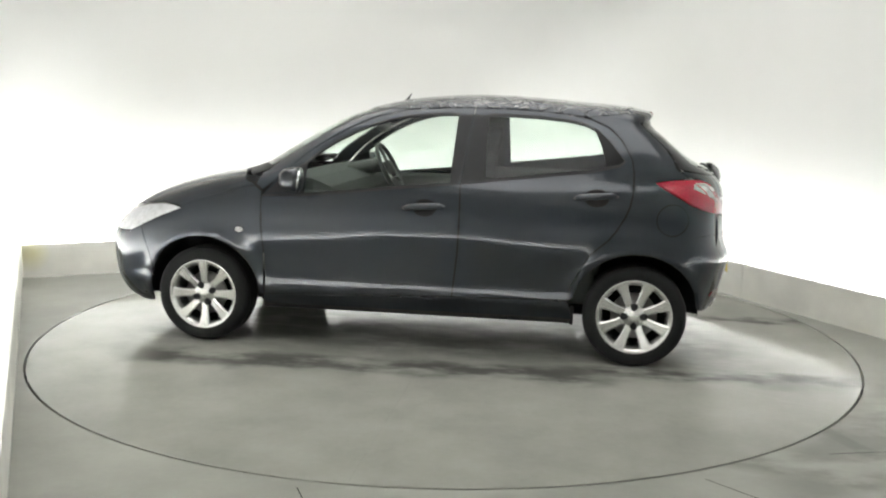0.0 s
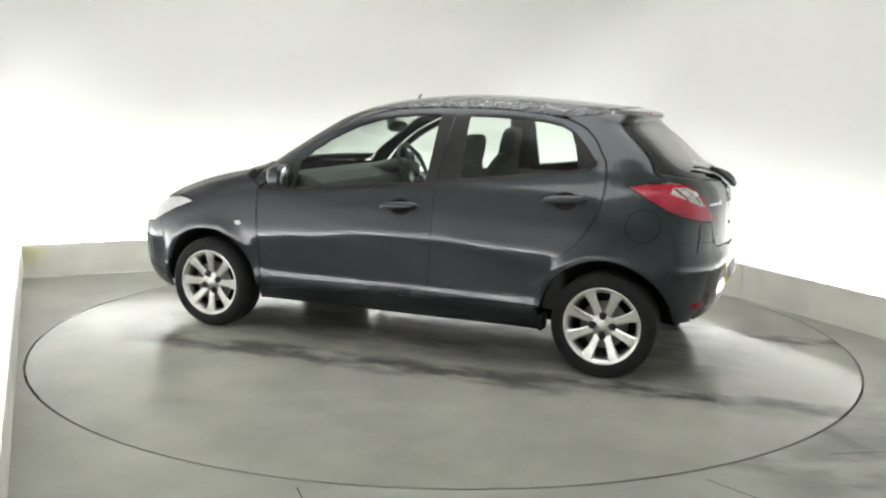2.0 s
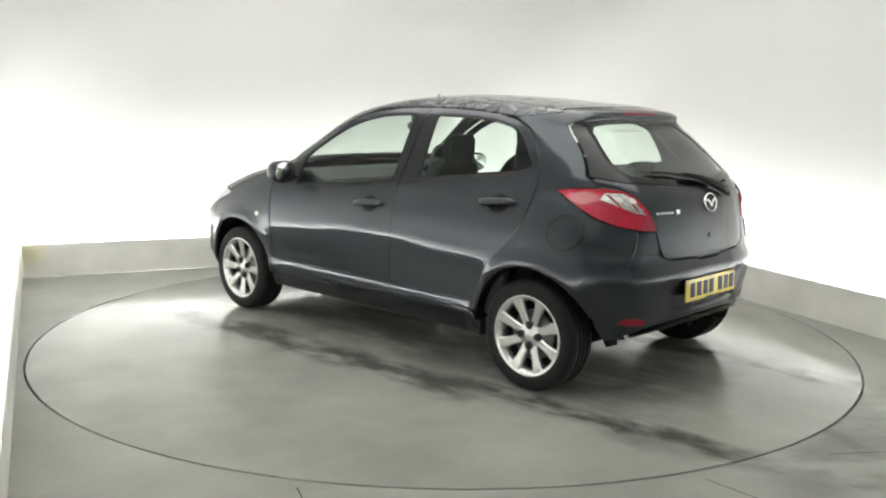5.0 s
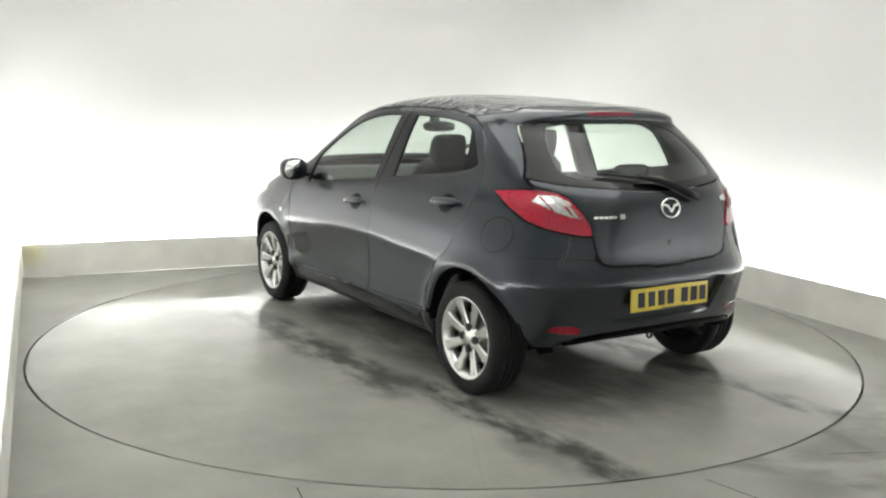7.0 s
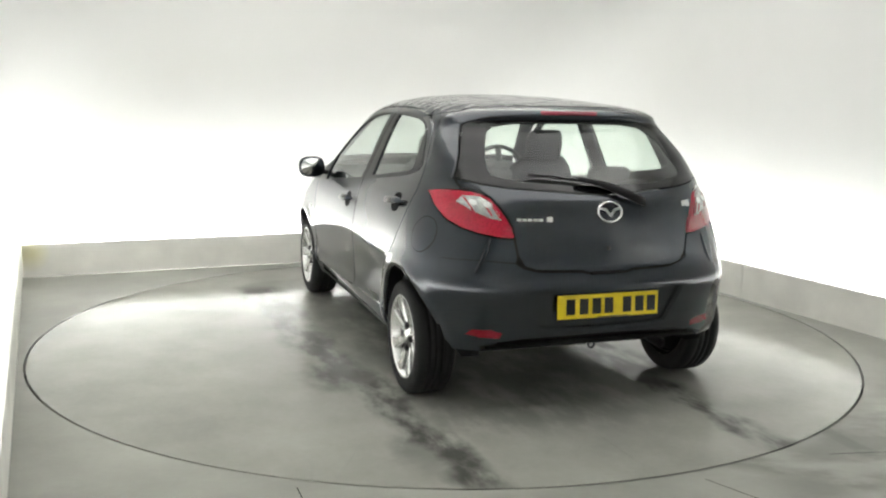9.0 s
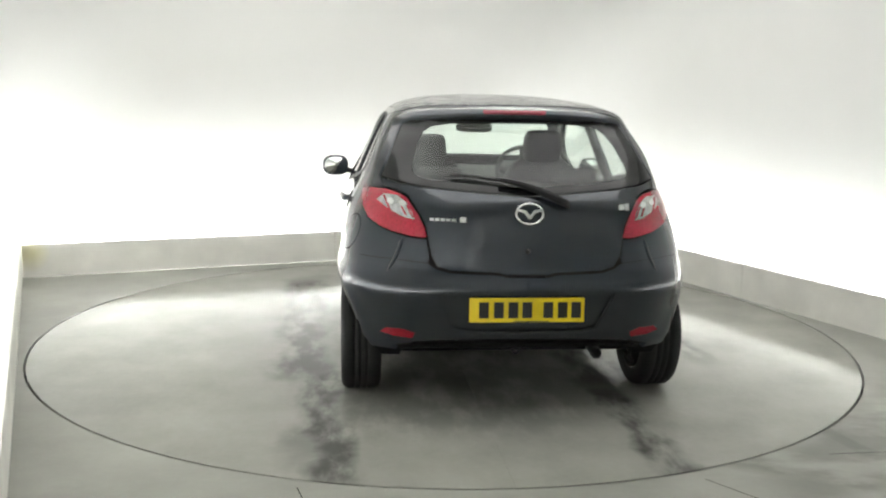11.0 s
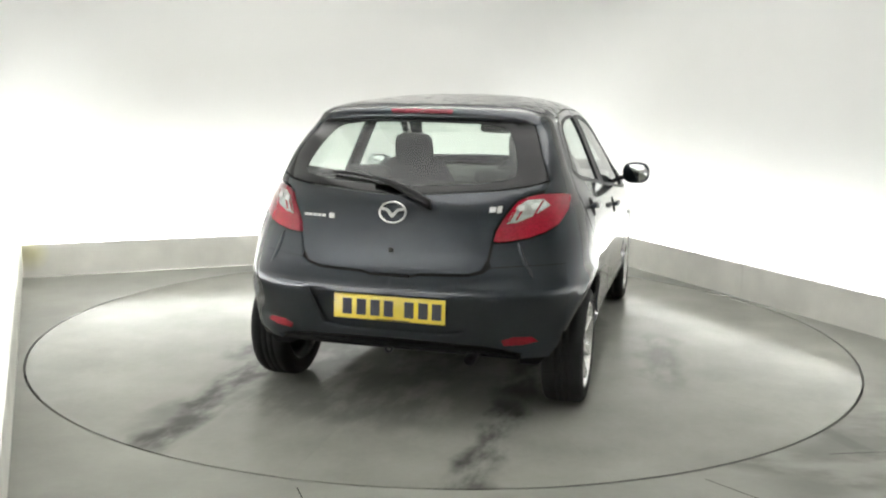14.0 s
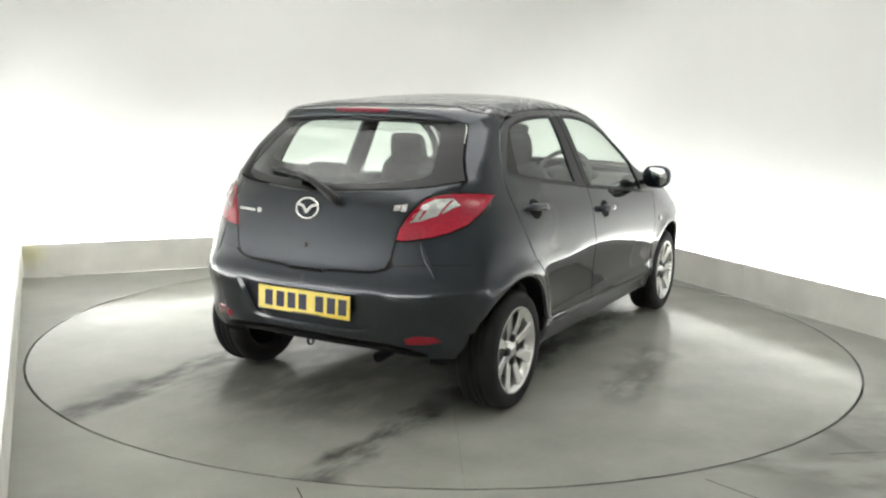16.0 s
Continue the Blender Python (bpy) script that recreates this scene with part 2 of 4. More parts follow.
def build_floor():
    vs, fs = ring_face(TABLE_R + 0.006, 14.0, 0.0)
    k = len(vs)
    # the wall of the gap goes down
    n = 160
    for i in range(n):
        a = 2 * math.pi * i / n
        vs.append(((TABLE_R + 0.006) * math.cos(a), (TABLE_R + 0.006) * math.sin(a), -0.06))
    for i in range(n):
        fs.append((2 * i, k + i, k + (i + 1) % n, 2 * ((i + 1) % n)))
    ob = raw("floor", vs, fs, M_FLOOR, smooth=False)
    tagged(ob, "grey sealed concrete floor round the turntable", "floor", kind="structure")
    # hairline joints in the fixed floor
    for name, a, b in (("floor_joint", (-0.535, -2.445), (-0.42, -2.75)), ("floor_joint", (1.02, -2.30), (1.30, -2.62)), ("floor_joint", (1.62, -2.02), (2.3, -1.92))):
        a, b = Vector((*a, 0)), Vector((*b, 0))
        d = (b - a).normalized()
        nrm = Vector((-d.y, d.x, 0)) * 0.0022
        up = Vector((0, 0, 0.0012))
        tagged(raw(name, [a - nrm + up, b - nrm + up, b + nrm + up, a + nrm + up], [(0, 1, 2, 3)], M_DARK, smooth=False), "dark hairline joint in the concrete", "joint", kind="structure")
    # twelve deck sectors round a hub plate, with hairline joints
    table = new("turntable")
    hub = 0.30
    vs, fs = lathe([(0.0005, 0.0), (hub - 0.0004, 0.0), (hub - 0.0004, -0.03), (0.0005, -0.03)], 48, "z")
    raw("hub_plate", vs, [f[::-1] for f in fs], M_TABLE, table, smooth=False)
    r0, r1, n = hub + 0.0004, TABLE_R - 0.006, 14
    vs, fs = [], []
    for i in range(n + 1):
        for r in (r0, r1):
            a = radians(30 * i / n)
            if i == 0:
                a += 0.0003 / r
            if i == n:
                a -= 0.0003 / r
            vs += [(r * math.cos(a), r * math.sin(a), 0.0), (r * math.cos(a), r * math.sin(a), -0.05)]
    for i in range(n):
        a, b = 4 * i, 4 * i + 4
        fs += [(a, a + 2, b + 2, b), (a + 2, a + 3, b + 3, b + 2), (a + 1, a, b, b + 1)]
    fs += [(0, 1, 3, 2), (4 * n, 4 * n + 2, 4 * n + 3, 4 * n + 1)]
    for k in range(12):
        t = Matrix.Rotation(radians(30 * k + 1), 3, "Z")
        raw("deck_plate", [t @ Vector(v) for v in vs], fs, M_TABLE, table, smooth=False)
    vs, fs = lathe([(0.0005, -0.056), (TABLE_R + 0.05, -0.056), (TABLE_R + 0.05, -0.10)], 64, "z")
    tagged(raw("pit", vs, fs, M_DARK, smooth=False), "dark shallow pit under the turntable", "pit", kind="structure")
    return tagged(table, "round grey turntable set flush in the floor, damp and stained", "turntable")


# ---- the car's form ----
def pchip(xs, ys):
    xs, ys = np.array(xs, float), np.array(ys, float)
    h, d = np.diff(xs), np.diff(ys) / np.diff(xs)
    m = np.zeros_like(ys)
    m[0], m[-1] = d[0], d[-1]
    for i in range(1, len(xs) - 1):
        if d[i - 1] * d[i] > 0:
            w1, w2 = 2 * h[i] + h[i - 1], h[i] + 2 * h[i - 1]
            m[i] = (w1 + w2) / (w1 / d[i - 1] + w2 / d[i])

    def f(x):
        i = int(np.clip(np.searchsorted(xs, x) - 1, 0, len(h) - 1))
        t = (x - xs[i]) / h[i]
        return float((1 + 2 * t) * (1 - t) ** 2 * ys[i] + t * (1 - t) ** 2 * h[i] * m[i] + t * t * (3 - 2 * t) * ys[i + 1] + t * t * (t - 1) * h[i] * m[i + 1])
    return f


TOP = 1.475
rear_x = pchip([.17, .22, .30, .38, .50, .575, .594, .612, .65, .69, .80, .94, 1.00, 1.045, 1.09, 1.144, 1.244, 1.335, 1.36, 1.378, 1.41, 1.444, 1.465, TOP],
               [-1.58, -1.685, -1.730, -1.760, -1.791, -1.808, -1.810, -1.804, -1.786, -1.775, -1.768, -1.755, -1.728, -1.678, -1.605, -1.52, -1.40, -1.305, -1.326, -1.322, -1.23, -.88, -.60, -.31])
front_x = pchip([.17, .22, .30, .45, .55, .65, .70, .76, .84, .92, .97, 1.02, 1.10, 1.18, 1.28, 1.36, 1.412, 1.448, 1.465, TOP],
                [1.92, 1.965, 2.00, 2.02, 2.02, 1.98, 1.94, 1.87, 1.75, 1.55, 1.34, 1.07, .92, .79, .615, .445, .29, .12, -.06, -.29])
half_w = pchip([.17, .20, .25, .30, .35, .40, .46, .54, .60, .63, .66, .70, .80, .90, .95, 1.00, 1.1, 1.2, 1.3, 1.36, 1.40, 1.43, 1.45, 1.465, 1.472, TOP],
               [.72, .765, .795, .815, .8275, .8225, .827, .838, .8455, .8470, .8455, .8405, .829, .806, .789, .762, .718, .675, .628, .592, .552, .49, .41, .29, .17, .002])
mid_f = pchip([.17, .7, .8, 1.0, 1.2, 1.4, TOP], [.6, .6, .35, .25, -.15, -.25, -.295])
mid_r = pchip([.17, .7, .8, 1.0, 1.2, 1.36, 1.42, TOP], [-.9, -.9, -.8, -.6, -.6, -.55, -.45, -.305])
pow_n = pchip([.17, .5, .75, .95, 1.15, 1.33, 1.42, TOP], [5.5, 6.2, 6.2, 5, 6.5, 6.5, 4.0, 2.2])
pow_r = pchip([.17, .62, .75, .85, 1.0, 1.08, 1.2, 1.34, 1.42, TOP], [5.6, 5.2, 5.0, 5.0, 5.2, 6.5, 9, 9, 4.6, 2.2])
WHEELS = ((1.245, 0.285), (-1.245, 0.285))


def body_ring(z, n=72):
    """Half a plan curve at height z, from the nose to the tail: points with y >= 0."""
    xf, xr, w, a, b, nf, nr = front_x(z), rear_x(z), half_w(z), mid_f(z), mid_r(z), pow_n(z), pow_r(z)
    out = []
    m = n // 3
    for i in range(m + 1):                       # round the nose
        s = 1 - (i / m) ** 2.5
        c = max(1 - s ** nf, 0) ** (1 / (nf * 0.52))
        out.append((a + (xf - a) * s, w * c))
    for i in range(1, m):
        out.append((a + (b - a) * i / m, w))
    for i in range(m + 1):
        s = 1 - (1 - i / m) ** 2.5
        c = max(1 - s ** nr, 0) ** (1 / (nr * 0.5))
        out.append((b + (xr - b) * s, w * c))
    res = []
    for x, y in out:
        for wx, wz in WHEELS:                    # flared arches
            d = math.hypot(x - wx, z - wz)
            if z > 0.2 and y > 0.5:
                y += 0.013 * math.exp(-((d - 0.362) / 0.042) ** 2)
        res.append((x, y, z))
    return res


LEVELS = {}
WIDTHS = [half_w(0.30 + 0.002 * i) for i in range(331)]


def crease_shift(x, z):
    """How far the waist crease, which arches along the doors, moves the flank in or out."""
    if not 0.38 < z < 0.90 or abs(x + 0.05) > 1.0:
        return 0.0
    k = (1 - (x + 0.05) ** 2) ** 2 * (0.5 - 0.5 * math.cos(2 * math.pi * (z - 0.38) / 0.52))
    f = (z - 0.055 * k - 0.30) / 0.002
    i = int(f)
    g = (z - 0.30) / 0.002
    j = int(g)
    return WIDTHS[i] + (WIDTHS[i + 1] - WIDTHS[i]) * (f - i) - WIDTHS[j] - (WIDTHS[j + 1] - WIDTHS[j]) * (g - j)


def skin(q, z):
    """The point of the car's left skin at q (0 nose, 1 tail) and height z."""
    key = round(z, 6)
    if key not in LEVELS:
        LEVELS[key] = (front_x(z), rear_x(z), half_w(z), mid_f(z), mid_r(z), pow_n(z), pow_r(z))
    xf, xr, w, a, b, nf, nr = LEVELS[key]
    if q <= 1 / 3:
        s = 1 - min(max(3 * q, 0), 1) ** 2.5
        x, y = a + (xf - a) * s, w * max(1 - s ** nf, 0) ** (1 / (nf * 0.52))
    elif q < 2 / 3:
        x, y = a + (b - a) * (3 * q - 1), w
    else:
        s = 1 - min(max(3 - 3 * q, 0), 1) ** 2.5
        x, y = b + (xr - b) * s, w * max(1 - s ** nr, 0) ** (1 / (nr * 0.5))
    if z > 0.2 and y > 0.5:
        y += crease_shift(x, z)
        for wx, wz in WHEELS:
            y += 0.013 * math.exp(-((math.hypot(x - wx, z - wz) - 0.362) / 0.042) ** 2)
    return Vector((x, y, z))


def skin_normal(q, z):
    e = 1e-3
    q0, q1 = max(q - e, 1e-4), min(q + e, 1 - 1e-4)
    z0, z1 = max(z - 0.002, 0.171), min(z + 0.002, TOP - 0.0005)
    n = (skin(q1, z) - skin(q0, z)).cross(skin(q, z1) - skin(q, z0))
    if n.length < 1e-9 or z > TOP - 0.0006:
        return Vector((0, 0, 1))
    n.normalize()
    return -n if n.dot(skin(q, z) - Vector((-0.2, 0, 0.6))) < 0 else n


def level_up(z):
    """Heights stretched near the flat roof, for even meshes."""
    return z if z < 1.36 else 1.36 + 0.45 * (1 - math.sqrt(max(TOP - z, 0) / (TOP - 1.36)))


def level_down(v):
    return v if v < 1.36 else TOP - (TOP - 1.36) * max(1 - (v - 1.36) / 0.45, 0) ** 2


U = 4.6    # chart metres along the skin from nose to tail


def chart(p):
    """A point named by its side view ('s', x, z), rear ('r', y, z), front ('f', y, z) or ('q', q, z), in the skin's chart."""
    kind, a, z = p
    if kind == "q":
        return (a * U, level_up(z))
    lo, hi = {"s": (0.0, 1.0), "r": (2 / 3, 1.0), "f": (0.0, 1 / 3)}[kind]
    rising = kind == "f"
    for _ in range(40):
        m = (lo + hi) / 2
        v = skin(m, z)
        c = v.x if kind == "s" else v.y
        if (c < a) == rising:
            lo = m
        else:
            hi = m
    return ((lo + hi) / 2 * U, level_up(z))


def body_levels():
    zs = list(np.linspace(0.17, 1.36, 84))
    zs += [TOP - (TOP - 1.36) * (1 - i / 22) ** 2 for i in range(1, 22)]
    return zs


def body_surface():
    """The whole smooth skin as verts and faces, closed over the roof, open below."""
    rings = []
    for z in body_levels():
        h = body_ring(z)
        full = h + [(x, -y, zz) for x, y, zz in h[-2:0:-1]]
        rings.append(full)
    n = len(rings[0])
    vs = [p for r in rings for p in r]
    fs = []
    for k in range(len(rings) - 1):
        for i in range(n):
            j = (i + 1) % n
            fs.append((k * n + i, k * n + j, (k + 1) * n + j, (k + 1) * n + i))
    top = len(vs)
    vs.append((-0.30, 0, TOP))
    k = len(rings) - 1
    for i in range(n):
        fs.append((k * n + i, k * n + (i + 1) % n, top))
    return vs, fs


# ---- end of the form ----
def inside(p, poly):
    r = False
    for (x0, y0), (x1, y1) in zip(poly, poly[1:] + poly[:1]):
        if (y0 > p[1]) != (y1 > p[1]) and p[0] < (x1 - x0) * (p[1] - y0) / (y1 - y0) + x0:
            r = not r
    return r


def dense(points, step=0.03):
    """A chart outline from named points, with straight runs divided."""
    if len(points[0]) == 2:
        return list(points)
    out = []
    for p, p2 in zip(points, points[1:] + points[:1]):
        a, b = chart(p), chart(p2)
        if p[0] == p2[0] and p[0] != "q":       # straight in that view
            n = max(1, int(math.dist(p[1:], p2[1:]) / step))
            out += [a] + [chart((p[0], p[1] + (p2[1] - p[1]) * i / n, p[2] + (p2[2] - p[2]) * i / n)) for i in range(1, n)]
            continue
        n = max(1, int(math.dist(a, b) / step))
        out += [(a[0] + (b[0] - a[0]) * i / n, a[1] + (b[1] - a[1]) * i / n) for i in range(n)]
    return out


def shrink(poly, d):
    """The outline moved inwards by d."""
    area = sum(x0 * y1 - x1 * y0 for (x0, y0), (x1, y1) in zip(poly, poly[1:] + poly[:1]))
    sg = 1 if area > 0 else -1
    out = []
    for i, p in enumerate(poly):
        a, b = Vector(poly[i - 1]), Vector(poly[(i + 1) % len(poly)])
        t = (b - a)
        if t.length < 1e-9:
            out.append(p)
            continue
        t.normalize()
        out.append((p[0] - t.y * d * sg, p[1] + t.x * d * sg))
    return out


def arch_cut(poly_pts, wx, r=0.348, start=0, end=180, n=22):
    return [("s", wx + r * math.cos(radians(start + (end - start) * i / n)), 0.285 + r * math.sin(radians(start + (end - start) * i / n))) for i in range(n + 1)]


def skin_mesh(name, outline, material, parent, label="", off=0.0, holes=(), step=0.035, rim=0.012, gap=0.002, both=False, sign=1):
    """A panel of the car's skin inside an outline of named points. both: joined with its mirror image across the car's middle;
    sign -1: the right-hand panel. rim: how far its edges turn in."""
    outer = dense(outline, step)
    if gap:
        sh = shrink(outer, gap)
        outer = [(u if (both and (u < 1e-6 or u > U - 1e-6)) else su, sv) for (u, v), (su, sv) in zip(outer, sh)]
        outer = [(min(max(u, 0.0), U), v) for u, v in outer]
    inner = [dense(h, step) for h in holes]
    pts, edges = [], []
    for loop in [outer] + inner:
        k = len(pts)
        pts += loop
        edges += [(k + i, k + (i + 1) % len(loop)) for i in range(len(loop))]
    us, vs_ = [p[0] for p in outer], [p[1] for p in outer]
    su = step
    margin = shrink(outer, step * 0.45)
    u = math.floor(min(us) / su) * su
    while u < max(us):
        v = math.floor(min(vs_) / step) * step
        while v < max(vs_):
            p = (u, v)
            if inside(p, margin) and not any(inside(p, shrink(h, -step * 0.45)) or inside(p, h) for h in inner):
                pts.append(p)
            v += step
        u += su
    vco, _, tris, *_ = delaunay_2d_cdt([Vector(p) for p in pts], edges, [], 0, 1e-6)
    keep = []
    for t in tris:
        c = (sum(vco[i].x for i in t) / 3, sum(vco[i].y for i in t) / 3)
        if inside(c, outer) and not any(inside(c, h) for h in inner):
            keep.append(tuple(t))
    verts, norms = [], []
    for v in vco:
        q, z = min(max(v.x / U, 0), 1), level_down(v.y)
        n = skin_normal(q, z)
        if both and (q < 1e-6 or q > 1 - 1e-6):
            n.y = 0
            n.normalize()
        p = skin(q, z) + n * off
        verts.append(p)
        norms.append(n)
    faces = []
    for t in keep:
        a, b, c = (verts[i] for i in t)
        n = (b - a).cross(c - a)
        faces.append(t if n.dot(norms[t[0]] + norms[t[1]] + norms[t[2]]) > 0 else t[::-1])
    # turned-in rim along the free edges
    if rim:
        count = {}
        for f in faces:
            for a, b in zip(f, f[1:] + f[:1]):
                count[(a, b)] = 1
        free = [(a, b) for a, b in count if (b, a) not in count]
        if both:
            free = [(a, b) for a, b in free if not (abs(verts[a].y) < 1e-4 and abs(verts[b].y) < 1e-4)]
        back = {}
        for a, b in free:
            for i in (a, b):
                if i not in back:
                    back[i] = len(verts)
                    verts.append(verts[i] - norms[i] * rim)
                    norms.append(norms[i])
            faces.append((b, a, back[a], back[b]))
    used = sorted({i for f in faces for i in f})
    at = {i: k for k, i in enumerate(used)}
    verts, norms = [verts[i] for i in used], [norms[i] for i in used]
    faces = [tuple(at[i] for i in f) for f in faces]
    if both:
        k = len(verts)
        weld = {i: i if abs(verts[i].y) < 2e-4 else k + i for i in range(k)}
        remap, extra = {}, []
        for i in range(k):
            if weld[i] == i:
                remap[i] = i
            else:
                remap[i] = k + len(extra)
                extra.append(i)
        faces += [tuple(remap[i] for i in f[::-1]) for f in faces]
        verts += [Vector((verts[i].x, -verts[i].y, verts[i].z)) for i in extra]
        norms += [Vector((norms[i].x, -norms[i].y, norms[i].z)) for i in extra]
    elif sign < 0:
        verts = [Vector((v.x, -v.y, v.z)) for v in verts]
        norms = [Vector((v.x, -v.y, v.z)) for v in norms]
        faces = [f[::-1] for f in faces]
    ob = raw(name, verts, faces, material, parent, label)
    ob.data.normals_split_custom_set_from_vertices([tuple(n) for n in norms])
    return ob


def glass_material(name, tint, gloss=1.0):
    """A thin pane: tinted see-through with a mirror-like sheen by angle."""
    m = bpy.data.materials.new(name)
    m.use_nodes = True
    nt = m.node_tree
    nt.nodes.remove(nt.nodes["Principled BSDF"])
    tr, gl, lw, pw, sc, mx = (nt.nodes.new(k) for k in ("ShaderNodeBsdfTransparent", "ShaderNodeBsdfGlossy", "ShaderNodeLayerWeight", "ShaderNodeMath", "ShaderNodeMath", "ShaderNodeMixShader"))
    tr.inputs["Color"].default_value = (*tint, 1)
    gl.inputs["Roughness"].default_value = 0.03
    gl.inputs["Color"].default_value = (gloss, gloss, gloss, 1)
    lw.inputs["Blend"].default_value = 0.5
    pw.operation, pw.inputs[1].default_value = "POWER", 4.0
    sc.operation, sc.inputs[1].default_value, sc.inputs[2].default_value = "MULTIPLY_ADD", 0.9, 0.026
    nt.links.new(lw.outputs["Facing"], pw.inputs[0])
    nt.links.new(pw.outputs[0], sc.inputs[0])
    nt.links.new(sc.outputs[0], mx.inputs[0])
    nt.links.new(tr.outputs[0], mx.inputs[1])
    nt.links.new(gl.outputs[0], mx.inputs[2])
    nt.links.new(mx.outputs[0], nt.nodes["Material Output"].inputs["Surface"])
    return m


M_GLASS = glass_material("tinted_side_glass", (0.80, 0.86, 0.82))
M_REARGLASS = glass_material("tinted_rear_glass", (0.80, 0.86, 0.82))
# condensation at the sides of the rear glass
nt_ = M_REARGLASS.node_tree
out_ = nt_.nodes["Material Output"]
tc_, sep_, abs_ = (nt_.nodes.new(k) for k in ("ShaderNodeTexCoord", "ShaderNodeSeparateXYZ", "ShaderNodeMath"))
edge_, spots_, amt_, mix_, fog_ = (nt_.nodes.new(k) for k in ("ShaderNodeMapRange", "ShaderNodeTexNoise", "ShaderNodeMath", "ShaderNodeMixShader", "ShaderNodeBsdfDiffuse"))
abs_.operation, amt_.operation = "ABSOLUTE", "MULTIPLY"
edge_.interpolation_type = "SMOOTHSTEP"
edge_.inputs["From Min"].default_value, edge_.inputs["From Max"].default_value, edge_.inputs["To Max"].default_value = 0.34, 0.50, 0.22
spots_.inputs["Scale"].default_value, spots_.inputs["Detail"].default_value = 14, 6
fog_.inputs["Color"].default_value = (0.75, 0.78, 0.76, 1)
for a_, b_ in ((tc_.outputs["Object"], sep_.inputs[0]), (sep_.outputs[1], abs_.inputs[0]), (abs_.outputs[0], edge_.inputs["Value"]), (tc_.outputs["Object"], spots_.inputs["Vector"]),
               (edge_.outputs["Result"], amt_.inputs[0]), (spots_.outputs["Fac"], amt_.inputs[1]), (amt_.outputs[0], mix_.inputs[0]),
               (out_.inputs["Surface"].links[0].from_socket, mix_.inputs[1]), (fog_.outputs[0], mix_.inputs[2]), (mix_.outputs[0], out_.inputs["Surface"])):
    nt_.links.new(a_, b_)
M_CLEAR = glass_material("clear_lens", (0.95, 0.95, 0.95))
M_FRIT = mat("black_printed_glass", (0.007, 0.007, 0.008), 0.05, spec=0.32)
M_GLOSSBLACK = mat("gloss_black", (0.006, 0.006, 0.007), 0.18, spec=0.25)
M_RED = mat("red_lamp_lens", (0.32, 0.004, 0.020), 0.10, coat=1.0, vary=0.25, scale=90)
M_BRAKE = mat("dark_red_lamp_lens", (0.17, 0.006, 0.022), 0.25, coat=0.6, vary=0.2, scale=60)
M_DULLRED = mat("dull_red_reflector", (0.20, 0.004, 0.014), 0.22, coat=0.5, vary=0.2, scale=60)
M_SILVER = mat("lamp_reflector", (0.55, 0.55, 0.545), 0.25, metal=0.8, vary=0.25, scale=45)
M_HEAD = mat("head_lamp_inside", (0.72, 0.72, 0.75), 0.3, metal=0.45, vary=0.2, scale=30)
M_CHROME = mat("chrome", (0.80, 0.80, 0.80), 0.12, metal=1.0)
M_YELLOW = mat("yellow_plate", (0.70, 0.52, 0.012), 0.30, coat=0.5, vary=0.06, scale=30)
M_INK = mat("black_lettering", (0.012, 0.012, 0.012), 0.5)
M_CLOTH = mat("charcoal_seat_cloth", (0.040, 0.044, 0.042), 0.95, vary=0.3, scale=60, bump=0.3, bscale=300)
M_TRIM = mat("grey_interior_plastic", (0.055, 0.060, 0.057), 0.6, vary=0.1, scale=40, bump=0.2, bscale=400)
M_HEADLINE = mat("light_grey_headlining", (0.33, 0.33, 0.31), 0.95, vary=0.05, scale=50)
M_STEEL = mat("brake_steel", (0.16, 0.155, 0.15), 0.4, metal=0.9, vary=0.2, scale=30)
M_MIRROR = mat("mirror_glass", (0.60, 0.62, 0.62), 0.03, metal=1.0)

# outlines on the car's left side
FRONT_GLASS = [("s", .632, .897), ("s", .636, 1.066), ("s", .56, 1.130), ("s", .47, 1.190), ("s", .37, 1.242), ("s", .274, 1.283), ("s", .17, 1.314),
               ("s", .06, 1.336), ("s", -.06, 1.348), ("s", -.225, 1.353), ("s", -.205, .982), ("s", .2, .942)]
REAR_GLASS = [("s", -.402, 1.008), ("s", -.398, 1.352), ("s", -.52, 1.350), ("s", -.70, 1.342), ("s", -.84, 1.328), ("s", -.94, 1.307), ("s", -1.02, 1.268),
              ("s", -1.075, 1.215), ("s", -1.15, 1.125), ("s", -1.13, 1.108), ("s", -1.0, 1.076), ("s", -.7, 1.042)]
DOOR_TOP_F = [("s", .885, .875), ("s", .83, .945), ("s", .75, 1.025), ("s", .66, 1.108), ("s", .57, 1.172), ("s", .482, 1.228), ("s", .38, 1.280),
              ("s", .282, 1.322), ("s", .18, 1.352), ("s", .06, 1.374), ("s", -.08, 1.386), ("s", -.20, 1.391), ("s", -.312, 1.392)]
DOOR_TOP_R = [("s", -.318, 1.392), ("s", -.50, 1.390), ("s", -.68, 1.381), ("s", -.84, 1.366), ("s", -.97, 1.342), ("s", -1.07, 1.296),
              ("s", -1.135, 1.235), ("s", -1.20, 1.130)]
DOOR_END = [("s", -1.212, 1.05), ("s", -1.210, .955), ("s", -1.195, .88), ("s", -1.17, .822), ("s", -1.13, .755), ("s", -1.087, .700), ("s", -1.03, .652), ("s", -.985, .612),
            ("s", -.955, .555), ("s", -.925, .50), ("s", -.893, .44), ("s", -.878, .36)]
